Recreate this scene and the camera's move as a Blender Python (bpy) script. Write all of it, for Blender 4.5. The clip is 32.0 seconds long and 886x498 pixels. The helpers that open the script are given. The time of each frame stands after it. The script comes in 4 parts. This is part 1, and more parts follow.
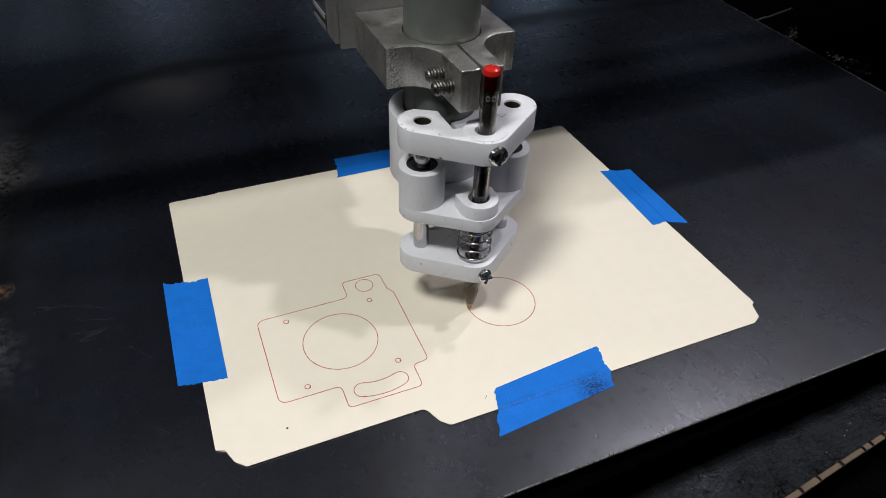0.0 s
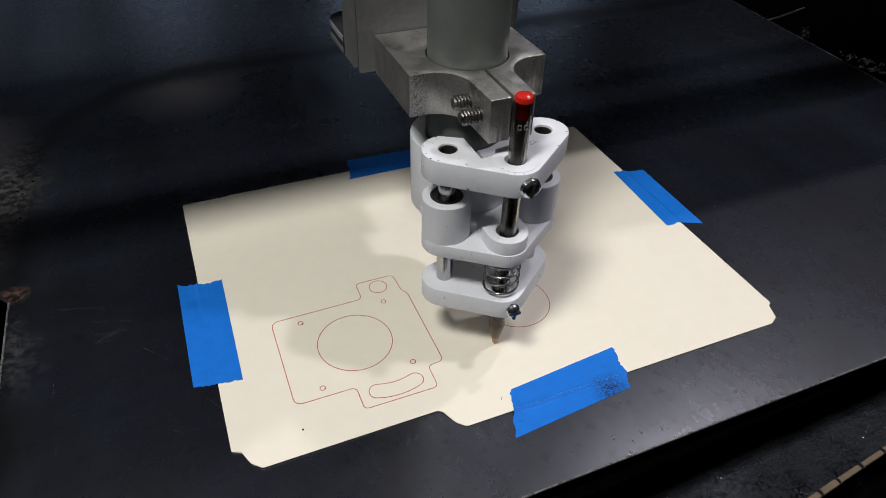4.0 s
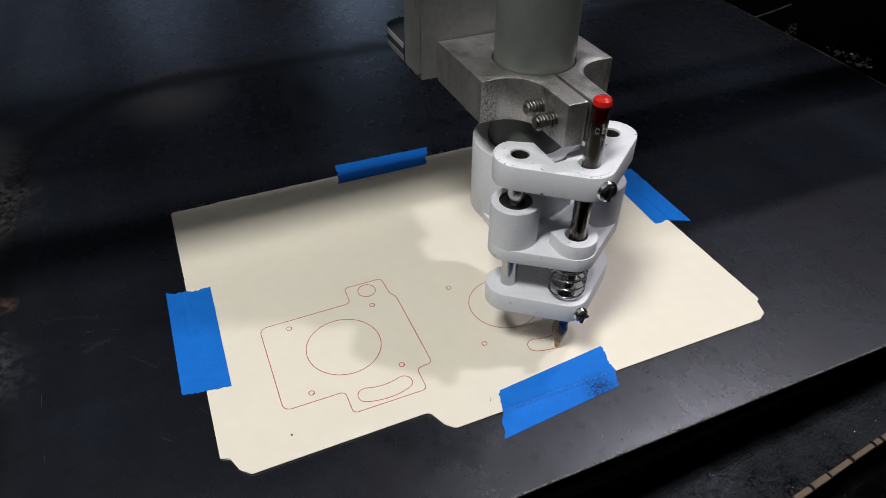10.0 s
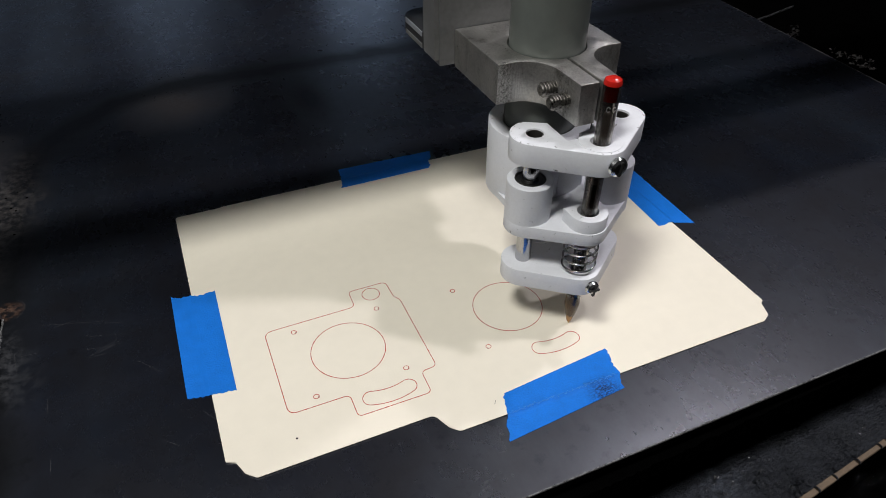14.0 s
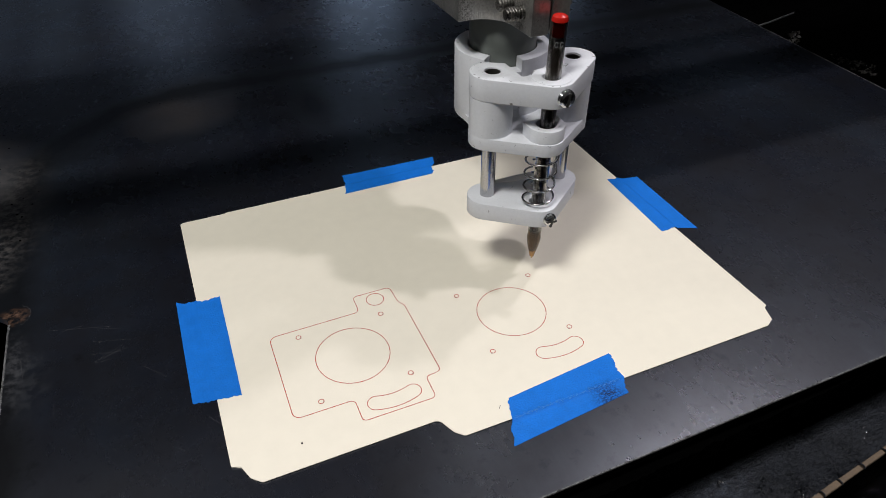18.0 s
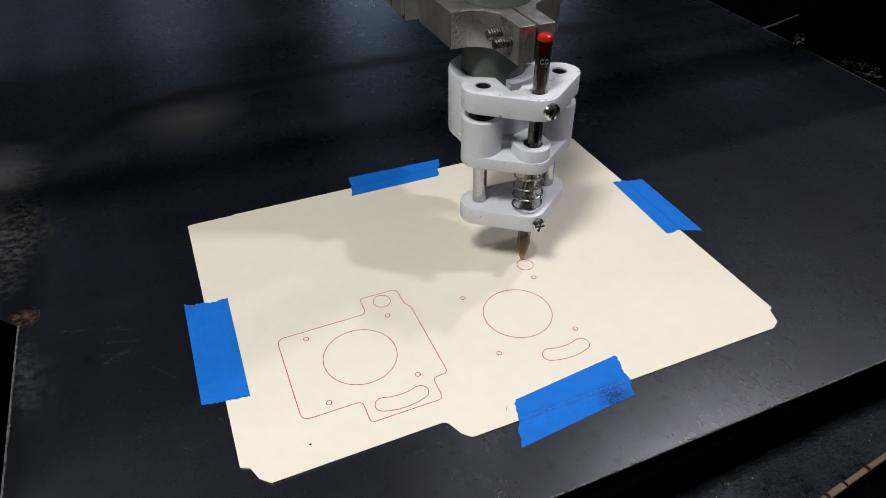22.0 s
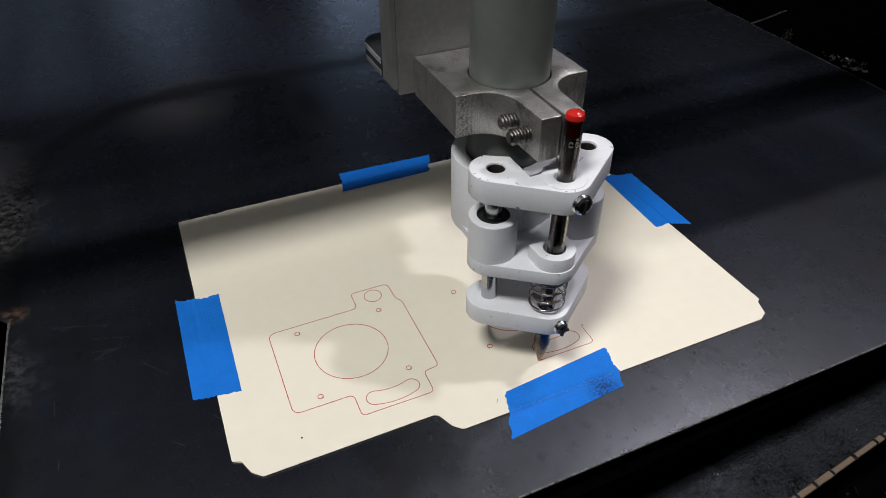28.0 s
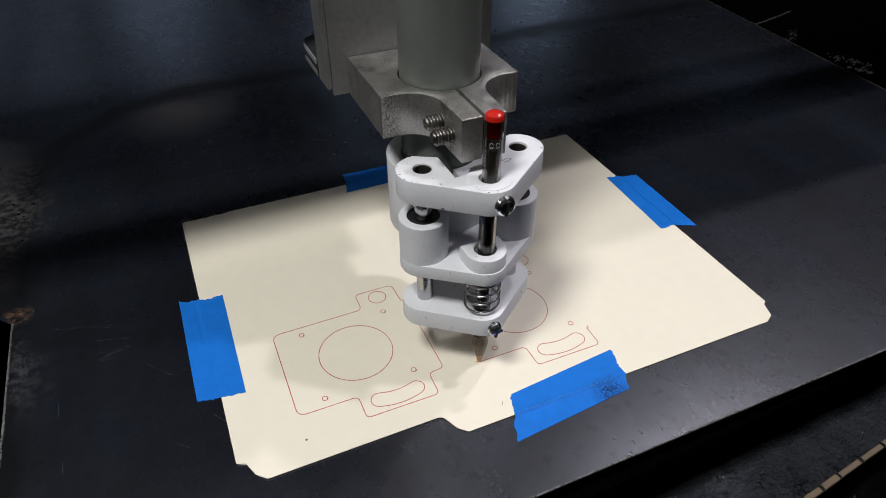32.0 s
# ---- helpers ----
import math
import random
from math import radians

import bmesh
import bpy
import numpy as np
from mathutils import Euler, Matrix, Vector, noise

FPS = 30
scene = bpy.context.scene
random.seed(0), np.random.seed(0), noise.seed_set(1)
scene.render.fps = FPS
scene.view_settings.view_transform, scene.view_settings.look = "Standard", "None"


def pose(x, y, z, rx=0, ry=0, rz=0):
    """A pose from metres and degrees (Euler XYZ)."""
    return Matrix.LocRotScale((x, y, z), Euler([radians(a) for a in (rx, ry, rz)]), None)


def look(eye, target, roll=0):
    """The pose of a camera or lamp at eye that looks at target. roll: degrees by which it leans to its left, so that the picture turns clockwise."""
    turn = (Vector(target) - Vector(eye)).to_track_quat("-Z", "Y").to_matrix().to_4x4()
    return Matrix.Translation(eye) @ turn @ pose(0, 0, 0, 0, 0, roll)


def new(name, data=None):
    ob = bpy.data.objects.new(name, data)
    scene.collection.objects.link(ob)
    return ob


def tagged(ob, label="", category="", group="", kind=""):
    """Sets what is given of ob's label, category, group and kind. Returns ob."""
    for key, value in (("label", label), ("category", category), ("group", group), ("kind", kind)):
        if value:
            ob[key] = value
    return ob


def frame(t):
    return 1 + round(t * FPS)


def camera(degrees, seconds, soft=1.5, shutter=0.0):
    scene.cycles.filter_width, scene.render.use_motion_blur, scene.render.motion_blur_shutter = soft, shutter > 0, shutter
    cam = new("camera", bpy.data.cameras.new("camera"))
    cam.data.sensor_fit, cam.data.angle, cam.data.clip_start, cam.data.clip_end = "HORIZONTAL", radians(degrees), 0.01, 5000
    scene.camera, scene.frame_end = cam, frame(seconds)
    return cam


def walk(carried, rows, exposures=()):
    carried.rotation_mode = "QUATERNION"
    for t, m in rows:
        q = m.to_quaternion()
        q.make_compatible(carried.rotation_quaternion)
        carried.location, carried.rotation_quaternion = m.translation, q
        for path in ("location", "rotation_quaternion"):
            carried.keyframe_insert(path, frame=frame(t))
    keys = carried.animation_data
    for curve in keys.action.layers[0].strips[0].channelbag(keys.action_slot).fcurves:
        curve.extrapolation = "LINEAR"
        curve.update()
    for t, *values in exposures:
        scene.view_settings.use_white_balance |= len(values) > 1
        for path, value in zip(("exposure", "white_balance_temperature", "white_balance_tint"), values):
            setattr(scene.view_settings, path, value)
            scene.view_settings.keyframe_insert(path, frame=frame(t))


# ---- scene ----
cam = camera(66.88, 32.0, 0.65)
PATH = [
    (0, (0.0190, -0.1681, 0.2642), (0.3364, 0.5309, -0.3766), 2.31),
    (0.5, (0.0191, -0.1678, 0.2641), (0.3343, 0.5309, -0.3782), 2.16),
    (1, (0.0190, -0.1670, 0.2630), (0.3308, 0.5328, -0.3798), 1.98),
    (1.5, (0.0178, -0.1658, 0.2630), (0.3278, 0.5352, -0.3793), 1.96),
    (2, (0.0176, -0.1664, 0.2631), (0.3273, 0.5368, -0.3769), 1.83),
    (2.5, (0.0168, -0.1662, 0.2633), (0.3250, 0.5380, -0.3764), 1.79),
    (3, (0.0167, -0.1658, 0.2629), (0.3236, 0.5394, -0.3763), 1.65),
    (3.5, (0.0163, -0.1669, 0.2625), (0.3245, 0.5389, -0.3755), 1.62),
    (5.5, (0.0146, -0.1656, 0.2631), (0.3187, 0.5423, -0.3744), 1.28),
    (6, (0.0143, -0.1655, 0.2632), (0.3175, 0.5443, -0.3726), 1.20),
    (6.5, (0.0176, -0.1670, 0.2632), (0.3239, 0.5431, -0.3708), 0.99),
    (7, (0.0198, -0.1688, 0.2632), (0.3313, 0.5388, -0.3710), 0.94),
    (7.5, (0.0203, -0.1689, 0.2622), (0.3338, 0.5366, -0.3735), 0.98),
    (8, (0.0195, -0.1686, 0.2622), (0.3323, 0.5372, -0.3734), 0.96),
    (8.5, (0.0200, -0.1682, 0.2628), (0.3304, 0.5390, -0.3724), 0.84),
    (9, (0.0183, -0.1690, 0.2624), (0.3325, 0.5398, -0.3692), 0.88),
    (9.5, (0.0203, -0.1700, 0.2619), (0.3327, 0.5394, -0.3698), 0.56),
    (10, (0.0210, -0.1696, 0.2625), (0.3327, 0.5384, -0.3712), 0.55),
    (10.5, (0.0203, -0.1695, 0.2625), (0.3318, 0.5400, -0.3697), 0.55),
    (11, (0.0202, -0.1700, 0.2634), (0.3336, 0.5396, -0.3676), 0.58),
    (11.5, (0.0208, -0.1698, 0.2627), (0.3339, 0.5403, -0.3680), 0.53),
    (12, (0.0204, -0.1694, 0.2631), (0.3338, 0.5401, -0.3681), 0.46),
    (12.5, (0.0202, -0.1700, 0.2632), (0.3329, 0.5416, -0.3660), 0.30),
    (13, (0.0194, -0.1728, 0.2651), (0.3300, 0.5411, -0.3625), 0.14),
    (13.5, (0.0198, -0.1727, 0.2646), (0.3311, 0.5405, -0.3634), 0.14),
    (14, (0.0204, -0.1701, 0.2629), (0.3291, 0.5428, -0.3668), 0.06),
    (14.5, (0.0202, -0.1693, 0.2637), (0.3294, 0.5427, -0.3667), 0.13),
    (16.5, (0.0188, -0.1707, 0.2648), (0.3294, 0.5478, -0.3575), 0.12),
    (17, (0.0186, -0.1705, 0.2640), (0.3287, 0.5475, -0.3591), 0.12),
    (17.5, (0.0190, -0.1699, 0.2639), (0.3272, 0.5470, -0.3615), -0.05),
    (18, (0.0186, -0.1709, 0.2634), (0.3273, 0.5483, -0.3591), -0.13),
    (18.5, (0.0178, -0.1708, 0.2643), (0.3266, 0.5487, -0.3578), -0.05),
    (19, (0.0171, -0.1713, 0.2647), (0.3272, 0.5497, -0.3550), 0.01),
    (19.5, (0.0165, -0.1716, 0.2645), (0.3265, 0.5501, -0.3544), 0.00),
    (20, (0.0163, -0.1718, 0.2641), (0.3259, 0.5495, -0.3554), -0.06),
    (20.5, (0.0171, -0.1703, 0.2648), (0.3237, 0.5487, -0.3589), -0.09),
    (21, (0.0168, -0.1707, 0.2644), (0.3242, 0.5494, -0.3577), -0.13),
    (21.5, (0.0166, -0.1705, 0.2645), (0.3238, 0.5503, -0.3568), -0.19),
    (22, (0.0157, -0.1709, 0.2650), (0.3222, 0.5505, -0.3560), -0.18),
    (22.5, (0.0160, -0.1717, 0.2646), (0.3246, 0.5496, -0.3555), -0.17),
    (23, (0.0165, -0.1712, 0.2649), (0.3252, 0.5481, -0.3575), -0.12),
    (23.5, (0.0172, -0.1716, 0.2635), (0.3269, 0.5474, -0.3587), -0.17),
    (24, (0.0170, -0.1716, 0.2641), (0.3296, 0.5439, -0.3606), -0.03),
    (24.5, (0.0172, -0.1729, 0.2644), (0.3311, 0.5439, -0.3581), -0.01),
    (25, (0.0166, -0.1736, 0.2646), (0.3337, 0.5428, -0.3568), 0.09),
    (25.5, (0.0170, -0.1733, 0.2644), (0.3330, 0.5430, -0.3577), 0.00),
    (27.5, (0.0161, -0.1744, 0.2645), (0.3307, 0.5410, -0.3594), -0.08),
    (28, (0.0162, -0.1742, 0.2643), (0.3311, 0.5419, -0.3587), -0.14),
    (28.5, (0.0165, -0.1745, 0.2643), (0.3305, 0.5408, -0.3600), -0.22),
    (29, (0.0163, -0.1746, 0.2647), (0.3306, 0.5428, -0.3570), -0.24),
    (29.5, (0.0166, -0.1742, 0.2642), (0.3323, 0.5432, -0.3569), -0.28),
    (30, (0.0159, -0.1729, 0.2634), (0.3324, 0.5437, -0.3581), -0.23),
    (30.5, (0.0159, -0.1733, 0.2639), (0.3306, 0.5439, -0.3579), -0.33),
    (31, (0.0154, -0.1734, 0.2641), (0.3298, 0.5454, -0.3561), -0.21),
    (31.5, (0.0143, -0.1731, 0.2639), (0.3298, 0.5465, -0.3548), -0.09),
    (32, (0.0150, -0.1721, 0.2639), (0.3281, 0.5451, -0.3587), -0.12),
]
EXPOSURE = [(0, -0.06), (3.2, -0.06), (5.5, 0.03), (14.5, 0.03), (16.5, -0.06), (23, -0.06), (24.5, 0.03), (32, 0.03)]
walk(cam, [(t, look(eye, target, roll)) for t, eye, target, roll in PATH], EXPOSURE)

# ---- light ----
world = bpy.data.worlds.new("world")
world.use_nodes = True
scene.world = world
world.node_tree.nodes["Background"].inputs[0].default_value = (0.55, 0.65, 0.85, 1)
world.node_tree.nodes["Background"].inputs[1].default_value = 0.0025


def lamp(x, y, z, sx, sy, watts, colour, target):
    data = bpy.data.lights.new("lamp", "AREA")
    data.shape, data.size, data.size_y = "RECTANGLE", sx, sy
    data.energy, data.color = watts, colour
    ob = new("lamp", data)
    ob.matrix_world = look((x, y, z), target)
    return ob


COOL, WARM = (0.54, 0.72, 1.0), (1.0, 0.988, 0.972)
AIM = (0.16, 0.08, 0)
# main lights
lamp(-0.80, -0.46, 2.05, 0.56, 0.33, 46.5, (0.99, 0.985, 0.95), (-0.80, 0.08, 0))
lamp(1.24, -0.30, 2.0, 0.10, 0.10, 15.5, (0.99, 0.95, 1.0), AIM)
lamp(1.36, 0.50, 2.0, 0.10, 0.10, 11, (0.99, 0.95, 1.0), AIM)
# added fill in place of wall bounce, reaching into the beam's shadow
lamp(-1.9, 1.2, 1.9, 0.22, 0.22, 9, WARM, AIM)
# unseen cool lamps added at the workshop's far side to brighten the steel bluish
lamp(0.06, 3.3, 0.80, 0.36, 0.50, 0.18, COOL, (0.1, 0, 0.6))
lamp(1.06, 3.3, 0.82, 0.36, 0.50, 0.58, COOL, (0.6, 0, 0.6))
lamp(2.05, 3.2, 0.82, 0.36, 0.50, 0.55, COOL, (0.6, 0, 0.6))
lamp(-0.35, 3.35, 0.74, 3.4, 0.60, 0.38, COOL, (0.3, 0, 0.6))
lamp(3.3, 2.9, 1.62, 0.9, 0.12, 0.08, COOL, (0.5, 0.2, 0))


# ---- materials ----
def material(name, colour, rough=0.5, metal=0.0, vary=0.25, scale=60.0, bump=0.0, bump_scale=400.0, **more):
    m = bpy.data.materials.new(name)
    m.use_nodes = True
    nt = m.node_tree
    b = nt.nodes["Principled BSDF"]
    b.inputs["Metallic"].default_value = metal
    tc = nt.nodes.new("ShaderNodeTexCoord")
    n1 = nt.nodes.new("ShaderNodeTexNoise")
    n1.inputs["Scale"].default_value, n1.inputs["Detail"].default_value = scale, 6
    n2 = nt.nodes.new("ShaderNodeTexNoise")
    n2.inputs["Scale"].default_value, n2.inputs["Detail"].default_value = scale * 9, 4
    for n in (n1, n2):
        nt.links.new(tc.outputs["Object"], n.inputs["Vector"])
    add = nt.nodes.new("ShaderNodeMath")
    add.operation = "ADD"
    nt.links.new(n1.outputs["Fac"], add.inputs[0])
    nt.links.new(n2.outputs["Fac"], add.inputs[1])
    ramp = nt.nodes.new("ShaderNodeMapRange")
    ramp.inputs["From Min"].default_value, ramp.inputs["From Max"].default_value = 0.6, 1.4
    ramp.inputs["To Min"].default_value, ramp.inputs["To Max"].default_value = 1 - vary, 1 + vary
    nt.links.new(add.outputs[0], ramp.inputs["Value"])
    mul = nt.nodes.new("ShaderNodeVectorMath")
    mul.operation = "SCALE"
    mul.inputs[0].default_value = colour[:3]
    nt.links.new(ramp.outputs[0], mul.inputs["Scale"])
    nt.links.new(mul.outputs[0], b.inputs["Base Color"])
    rr = nt.nodes.new("ShaderNodeMath")
    rr.operation = "MULTIPLY"
    rr.inputs[1].default_value = rough
    nt.links.new(ramp.outputs[0], rr.inputs[0])
    nt.links.new(rr.outputs[0], b.inputs["Roughness"])
    if bump:
        n3 = nt.nodes.new("ShaderNodeTexNoise")
        n3.inputs["Scale"].default_value, n3.inputs["Detail"].default_value = bump_scale, 5
        nt.links.new(tc.outputs["Object"], n3.inputs["Vector"])
        bp = nt.nodes.new("ShaderNodeBump")
        bp.inputs["Strength"].default_value, bp.inputs["Distance"].default_value = bump, 0.001
        nt.links.new(n3.outputs["Fac"], bp.inputs["Height"])
        nt.links.new(bp.outputs[0], b.inputs["Normal"])
    for key, value in more.items():
        b.inputs[key.replace("_", " ")].default_value = value
    return m


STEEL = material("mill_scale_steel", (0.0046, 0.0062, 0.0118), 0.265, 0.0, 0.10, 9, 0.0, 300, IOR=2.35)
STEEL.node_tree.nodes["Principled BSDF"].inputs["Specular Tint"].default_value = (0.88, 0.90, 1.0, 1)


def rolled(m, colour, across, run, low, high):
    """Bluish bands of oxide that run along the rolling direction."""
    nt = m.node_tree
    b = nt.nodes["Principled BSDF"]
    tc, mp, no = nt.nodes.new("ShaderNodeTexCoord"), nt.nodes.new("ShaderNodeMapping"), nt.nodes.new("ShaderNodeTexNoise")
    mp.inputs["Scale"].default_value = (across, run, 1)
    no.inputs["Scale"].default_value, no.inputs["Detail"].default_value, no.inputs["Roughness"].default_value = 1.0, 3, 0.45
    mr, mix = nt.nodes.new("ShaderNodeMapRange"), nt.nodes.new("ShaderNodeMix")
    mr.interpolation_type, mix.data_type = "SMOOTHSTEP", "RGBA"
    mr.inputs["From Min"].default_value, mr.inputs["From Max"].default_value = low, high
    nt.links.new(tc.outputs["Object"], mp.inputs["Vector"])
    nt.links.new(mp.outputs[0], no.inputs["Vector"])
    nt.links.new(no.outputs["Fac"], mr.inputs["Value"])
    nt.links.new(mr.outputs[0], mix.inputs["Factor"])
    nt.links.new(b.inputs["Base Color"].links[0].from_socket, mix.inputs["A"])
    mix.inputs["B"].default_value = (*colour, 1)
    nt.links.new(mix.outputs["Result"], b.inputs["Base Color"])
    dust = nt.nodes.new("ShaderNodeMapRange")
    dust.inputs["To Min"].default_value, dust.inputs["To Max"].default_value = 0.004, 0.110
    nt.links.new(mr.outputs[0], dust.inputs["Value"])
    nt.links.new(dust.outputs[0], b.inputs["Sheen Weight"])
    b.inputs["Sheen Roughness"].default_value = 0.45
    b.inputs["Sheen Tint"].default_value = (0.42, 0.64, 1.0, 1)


def mottled(m, scale, low, high, colour, gloss, rough, amount, seed=0.0, stretch=(1, 1, 1)):
    """Smudges that dull the gloss in irregular clouds."""
    nt = m.node_tree
    b = nt.nodes["Principled BSDF"]
    tc, mp, no, mr = [nt.nodes.new("ShaderNode" + k) for k in ("TexCoord", "Mapping", "TexNoise", "MapRange")]
    mp.inputs["Location"].default_value, mp.inputs["Scale"].default_value = (seed, seed, 0), stretch
    no.inputs["Scale"].default_value, no.inputs["Detail"].default_value, no.inputs["Roughness"].default_value = scale, 9, 0.68
    mr.inputs["From Min"].default_value, mr.inputs["From Max"].default_value = low, high
    mr.inputs["To Max"].default_value = amount
    nt.links.new(tc.outputs["Object"], mp.inputs["Vector"])
    nt.links.new(mp.outputs[0], no.inputs["Vector"])
    nt.links.new(no.outputs["Fac"], mr.inputs["Value"])
    for key, value in (("Base Color", (*colour, 1)), ("Specular IOR Level", gloss), ("Roughness", rough)):
        mix = nt.nodes.new("ShaderNodeMix")
        mix.data_type = "RGBA" if key == "Base Color" else "FLOAT"
        names = {"RGBA": (6, 7, 2), "FLOAT": (2, 3, 0)}[mix.data_type]
        nt.links.new(mr.outputs[0], mix.inputs[0])
        if b.inputs[key].links:
            nt.links.new(b.inputs[key].links[0].from_socket, mix.inputs[names[0]])
        else:
            mix.inputs[names[0]].default_value = b.inputs[key].default_value
        mix.inputs[names[1]].default_value = value
        nt.links.new(mix.outputs[names[2]], b.inputs[key])


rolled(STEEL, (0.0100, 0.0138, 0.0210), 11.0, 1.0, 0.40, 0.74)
mottled(STEEL, 22, 0.36, 0.84, (0.0075, 0.0062, 0.0055), 0.28, 0.29, 0.9)
mottled(STEEL, 90, 0.57, 0.76, (0.004, 0.004, 0.005), 0.10, 0.34, 0.75, 3.0)
mottled(STEEL, 100, 0.42, 0.80, (0.005, 0.005, 0.007), 0.28, 0.32, 0.45, 7.0, (1, 0.30, 1))


def stain_or_glow(m, cx, cy, radius, width, dark, rough, wobble=0.012, gloss=0.5, speckle=0, amount=1.0, squeeze=1.0, corner=False):
    """A burnt ring or spot on the sheet, darker and duller than the scale round it; also painted light."""
    nt = m.node_tree
    b = nt.nodes["Principled BSDF"]

    def node(kind, op=None, **ins):
        n = nt.nodes.new(kind)
        if op:
            n.operation = op
        for k, v in ins.items():
            if isinstance(v, bpy.types.NodeSocket):
                nt.links.new(v, n.inputs[int(k[1:])])
            else:
                n.inputs[int(k[1:])].default_value = v
        return n
    tc = node("ShaderNodeTexCoord")
    no = nt.nodes.new("ShaderNodeTexNoise")
    no.inputs["Scale"].default_value, no.inputs["Detail"].default_value = 28, 8
    nt.links.new(tc.outputs["Object"], no.inputs["Vector"])
    away = node("ShaderNodeVectorMath", "SUBTRACT", i0=tc.outputs["Object"], i1=(cx, cy, 0))
    thin = node("ShaderNodeVectorMath", "MULTIPLY", i0=away.outputs[0], i1=(squeeze, 1, 0))
    if corner:
        thin = node("ShaderNodeVectorMath", "MAXIMUM", i0=thin.outputs[0], i1=(0, 0, 0))
    far = node("ShaderNodeVectorMath", "LENGTH", i0=thin.outputs[0])
    wob = node("ShaderNodeMath", "MULTIPLY_ADD", i0=no.outputs["Fac"], i1=wobble * 2, i2=far.outputs["Value"])
    off = node("ShaderNodeMath", "SUBTRACT", i0=wob.outputs[0], i1=radius + wobble)
    ab = node("ShaderNodeMath", "ABSOLUTE", i0=off.outputs[0])
    mr = nt.nodes.new("ShaderNodeMapRange")
    mr.inputs["From Min"].default_value, mr.inputs["From Max"].default_value = width, width * 0.25
    nt.links.new(ab.outputs[0], mr.inputs["Value"])
    mr.inputs["To Max"].default_value = amount
    mask = mr.outputs[0]
    if speckle:
        grain = nt.nodes.new("ShaderNodeTexNoise")
        grain.inputs["Scale"].default_value, grain.inputs["Detail"].default_value, grain.inputs["Roughness"].default_value = speckle, 8, 0.75
        nt.links.new(tc.outputs["Object"], grain.inputs["Vector"])
        cut = nt.nodes.new("ShaderNodeMapRange")
        cut.inputs["From Min"].default_value, cut.inputs["From Max"].default_value = 0.44, 0.60
        nt.links.new(grain.outputs["Fac"], cut.inputs["Value"])
        mask = node("ShaderNodeMath", "MULTIPLY", i0=mask, i1=cut.outputs[0]).outputs[0]
    for key, value in (("Base Color", (*dark, 1)), ("Roughness", rough), ("Specular IOR Level", gloss)):
        mix = nt.nodes.new("ShaderNodeMix")
        mix.data_type = "RGBA" if key == "Base Color" else "FLOAT"
        names = {"RGBA": (6, 7, 2), "FLOAT": (2, 3, 0)}[mix.data_type]
        nt.links.new(mask, mix.inputs[0])
        if b.inputs[key].links:
            nt.links.new(b.inputs[key].links[0].from_socket, mix.inputs[names[0]])
        else:
            mix.inputs[names[0]].default_value = b.inputs[key].default_value
        mix.inputs[names[1]].default_value = value
        nt.links.new(mix.outputs[names[2]], b.inputs[key])
    return m


# brown glow: a warm lamp's reflection put into the colour, with dusty specks
stain_or_glow(STEEL, 0.018, 0.395, 0.0, 0.050, (0.040, 0.031, 0.022), 0.5, 0.02, 0.5, 0, 0.8)
stain_or_glow(STEEL, 0.030, 0.425, 0.0, 0.050, (0.060, 0.045, 0.030), 0.7, 0.03, 0.4, 420, 0.7)
stain_or_glow(STEEL, 0.045, 0.290, 0.146, 0.022, (0.002, 0.002, 0.002), 0.4, 0.014, 0.08, 0, 0.85, -1.0, True)
stain_or_glow(STEEL, 0.126, 0.366, 0.0, 0.055, (0.001, 0.001, 0.001), 0.4, 0.008, 0.08, 0, 0.9, 2.6)
stain_or_glow(STEEL, -0.130, 0.300, 0.0, 0.125, (0.120, 0.105, 0.095), 0.7, 0.04, 0.5, 220, 0.7, 2.2)
stain_or_glow(STEEL, -0.140, 0.345, 0.0, 0.080, (0.060, 0.056, 0.055), 0.6, 0.03, 0.5, 0, 0.55, 1.6)
stain_or_glow(STEEL, -0.096, 0.174, 0.0, 0.009, (0.09, 0.036, 0.010), 0.7, 0.006, 0.3, 300)
stain_or_glow(STEEL, -0.094, 0.128, 0.0, 0.034, (0.050, 0.050, 0.054), 0.6, 0.012, 0.4, 210, 0.45, 4.0)
stain_or_glow(STEEL, -0.086, 0.118, 0.0, 0.030, (0.022, 0.023, 0.026), 0.5, 0.012, 0.4, 140, 0.4, 2.4)


for sx, sy, w in ((0.302, -0.008, 0.022), (0.297, -0.028, 0.016), (0.220, -0.027, 0.020), (0.104, -0.031, 0.024), (0.360, 0.010, 0.018)):
    stain_or_glow(STEEL, sx, sy, 0.0, w, (0.004, 0.004, 0.004), 0.30, 0.010, 0.35, 190, 0.4)
EDGE = material("cut_steel_edge", (0.16, 0.16, 0.165), 0.55, 0.4, 0.9, 260, 0.9, 900)
SCRATCH = material("scratched_steel", (0.07, 0.07, 0.075), 0.5, 0.3, 0.5, 120)
SCREW = material("zinc_screw", (0.55, 0.56, 0.57), 0.24, 1.0, 0.12, 300)
MANILA = material("manila_card", (0.79, 0.735, 0.625), 0.62, 0, 0.03, 14, 0.06, 900)
TAPE = material("blue_painters_tape", (0.006, 0.175, 0.70), 0.62, 0, 0.14, 150, 0.5, 1100, Alpha=0.86, Specular_IOR_Level=0.25)
SMUDGED = material("blue_painters_tape_smudged", (0.006, 0.175, 0.70), 0.62, 0, 0.14, 150, 0.5, 1100, Alpha=0.86, Specular_IOR_Level=0.25)
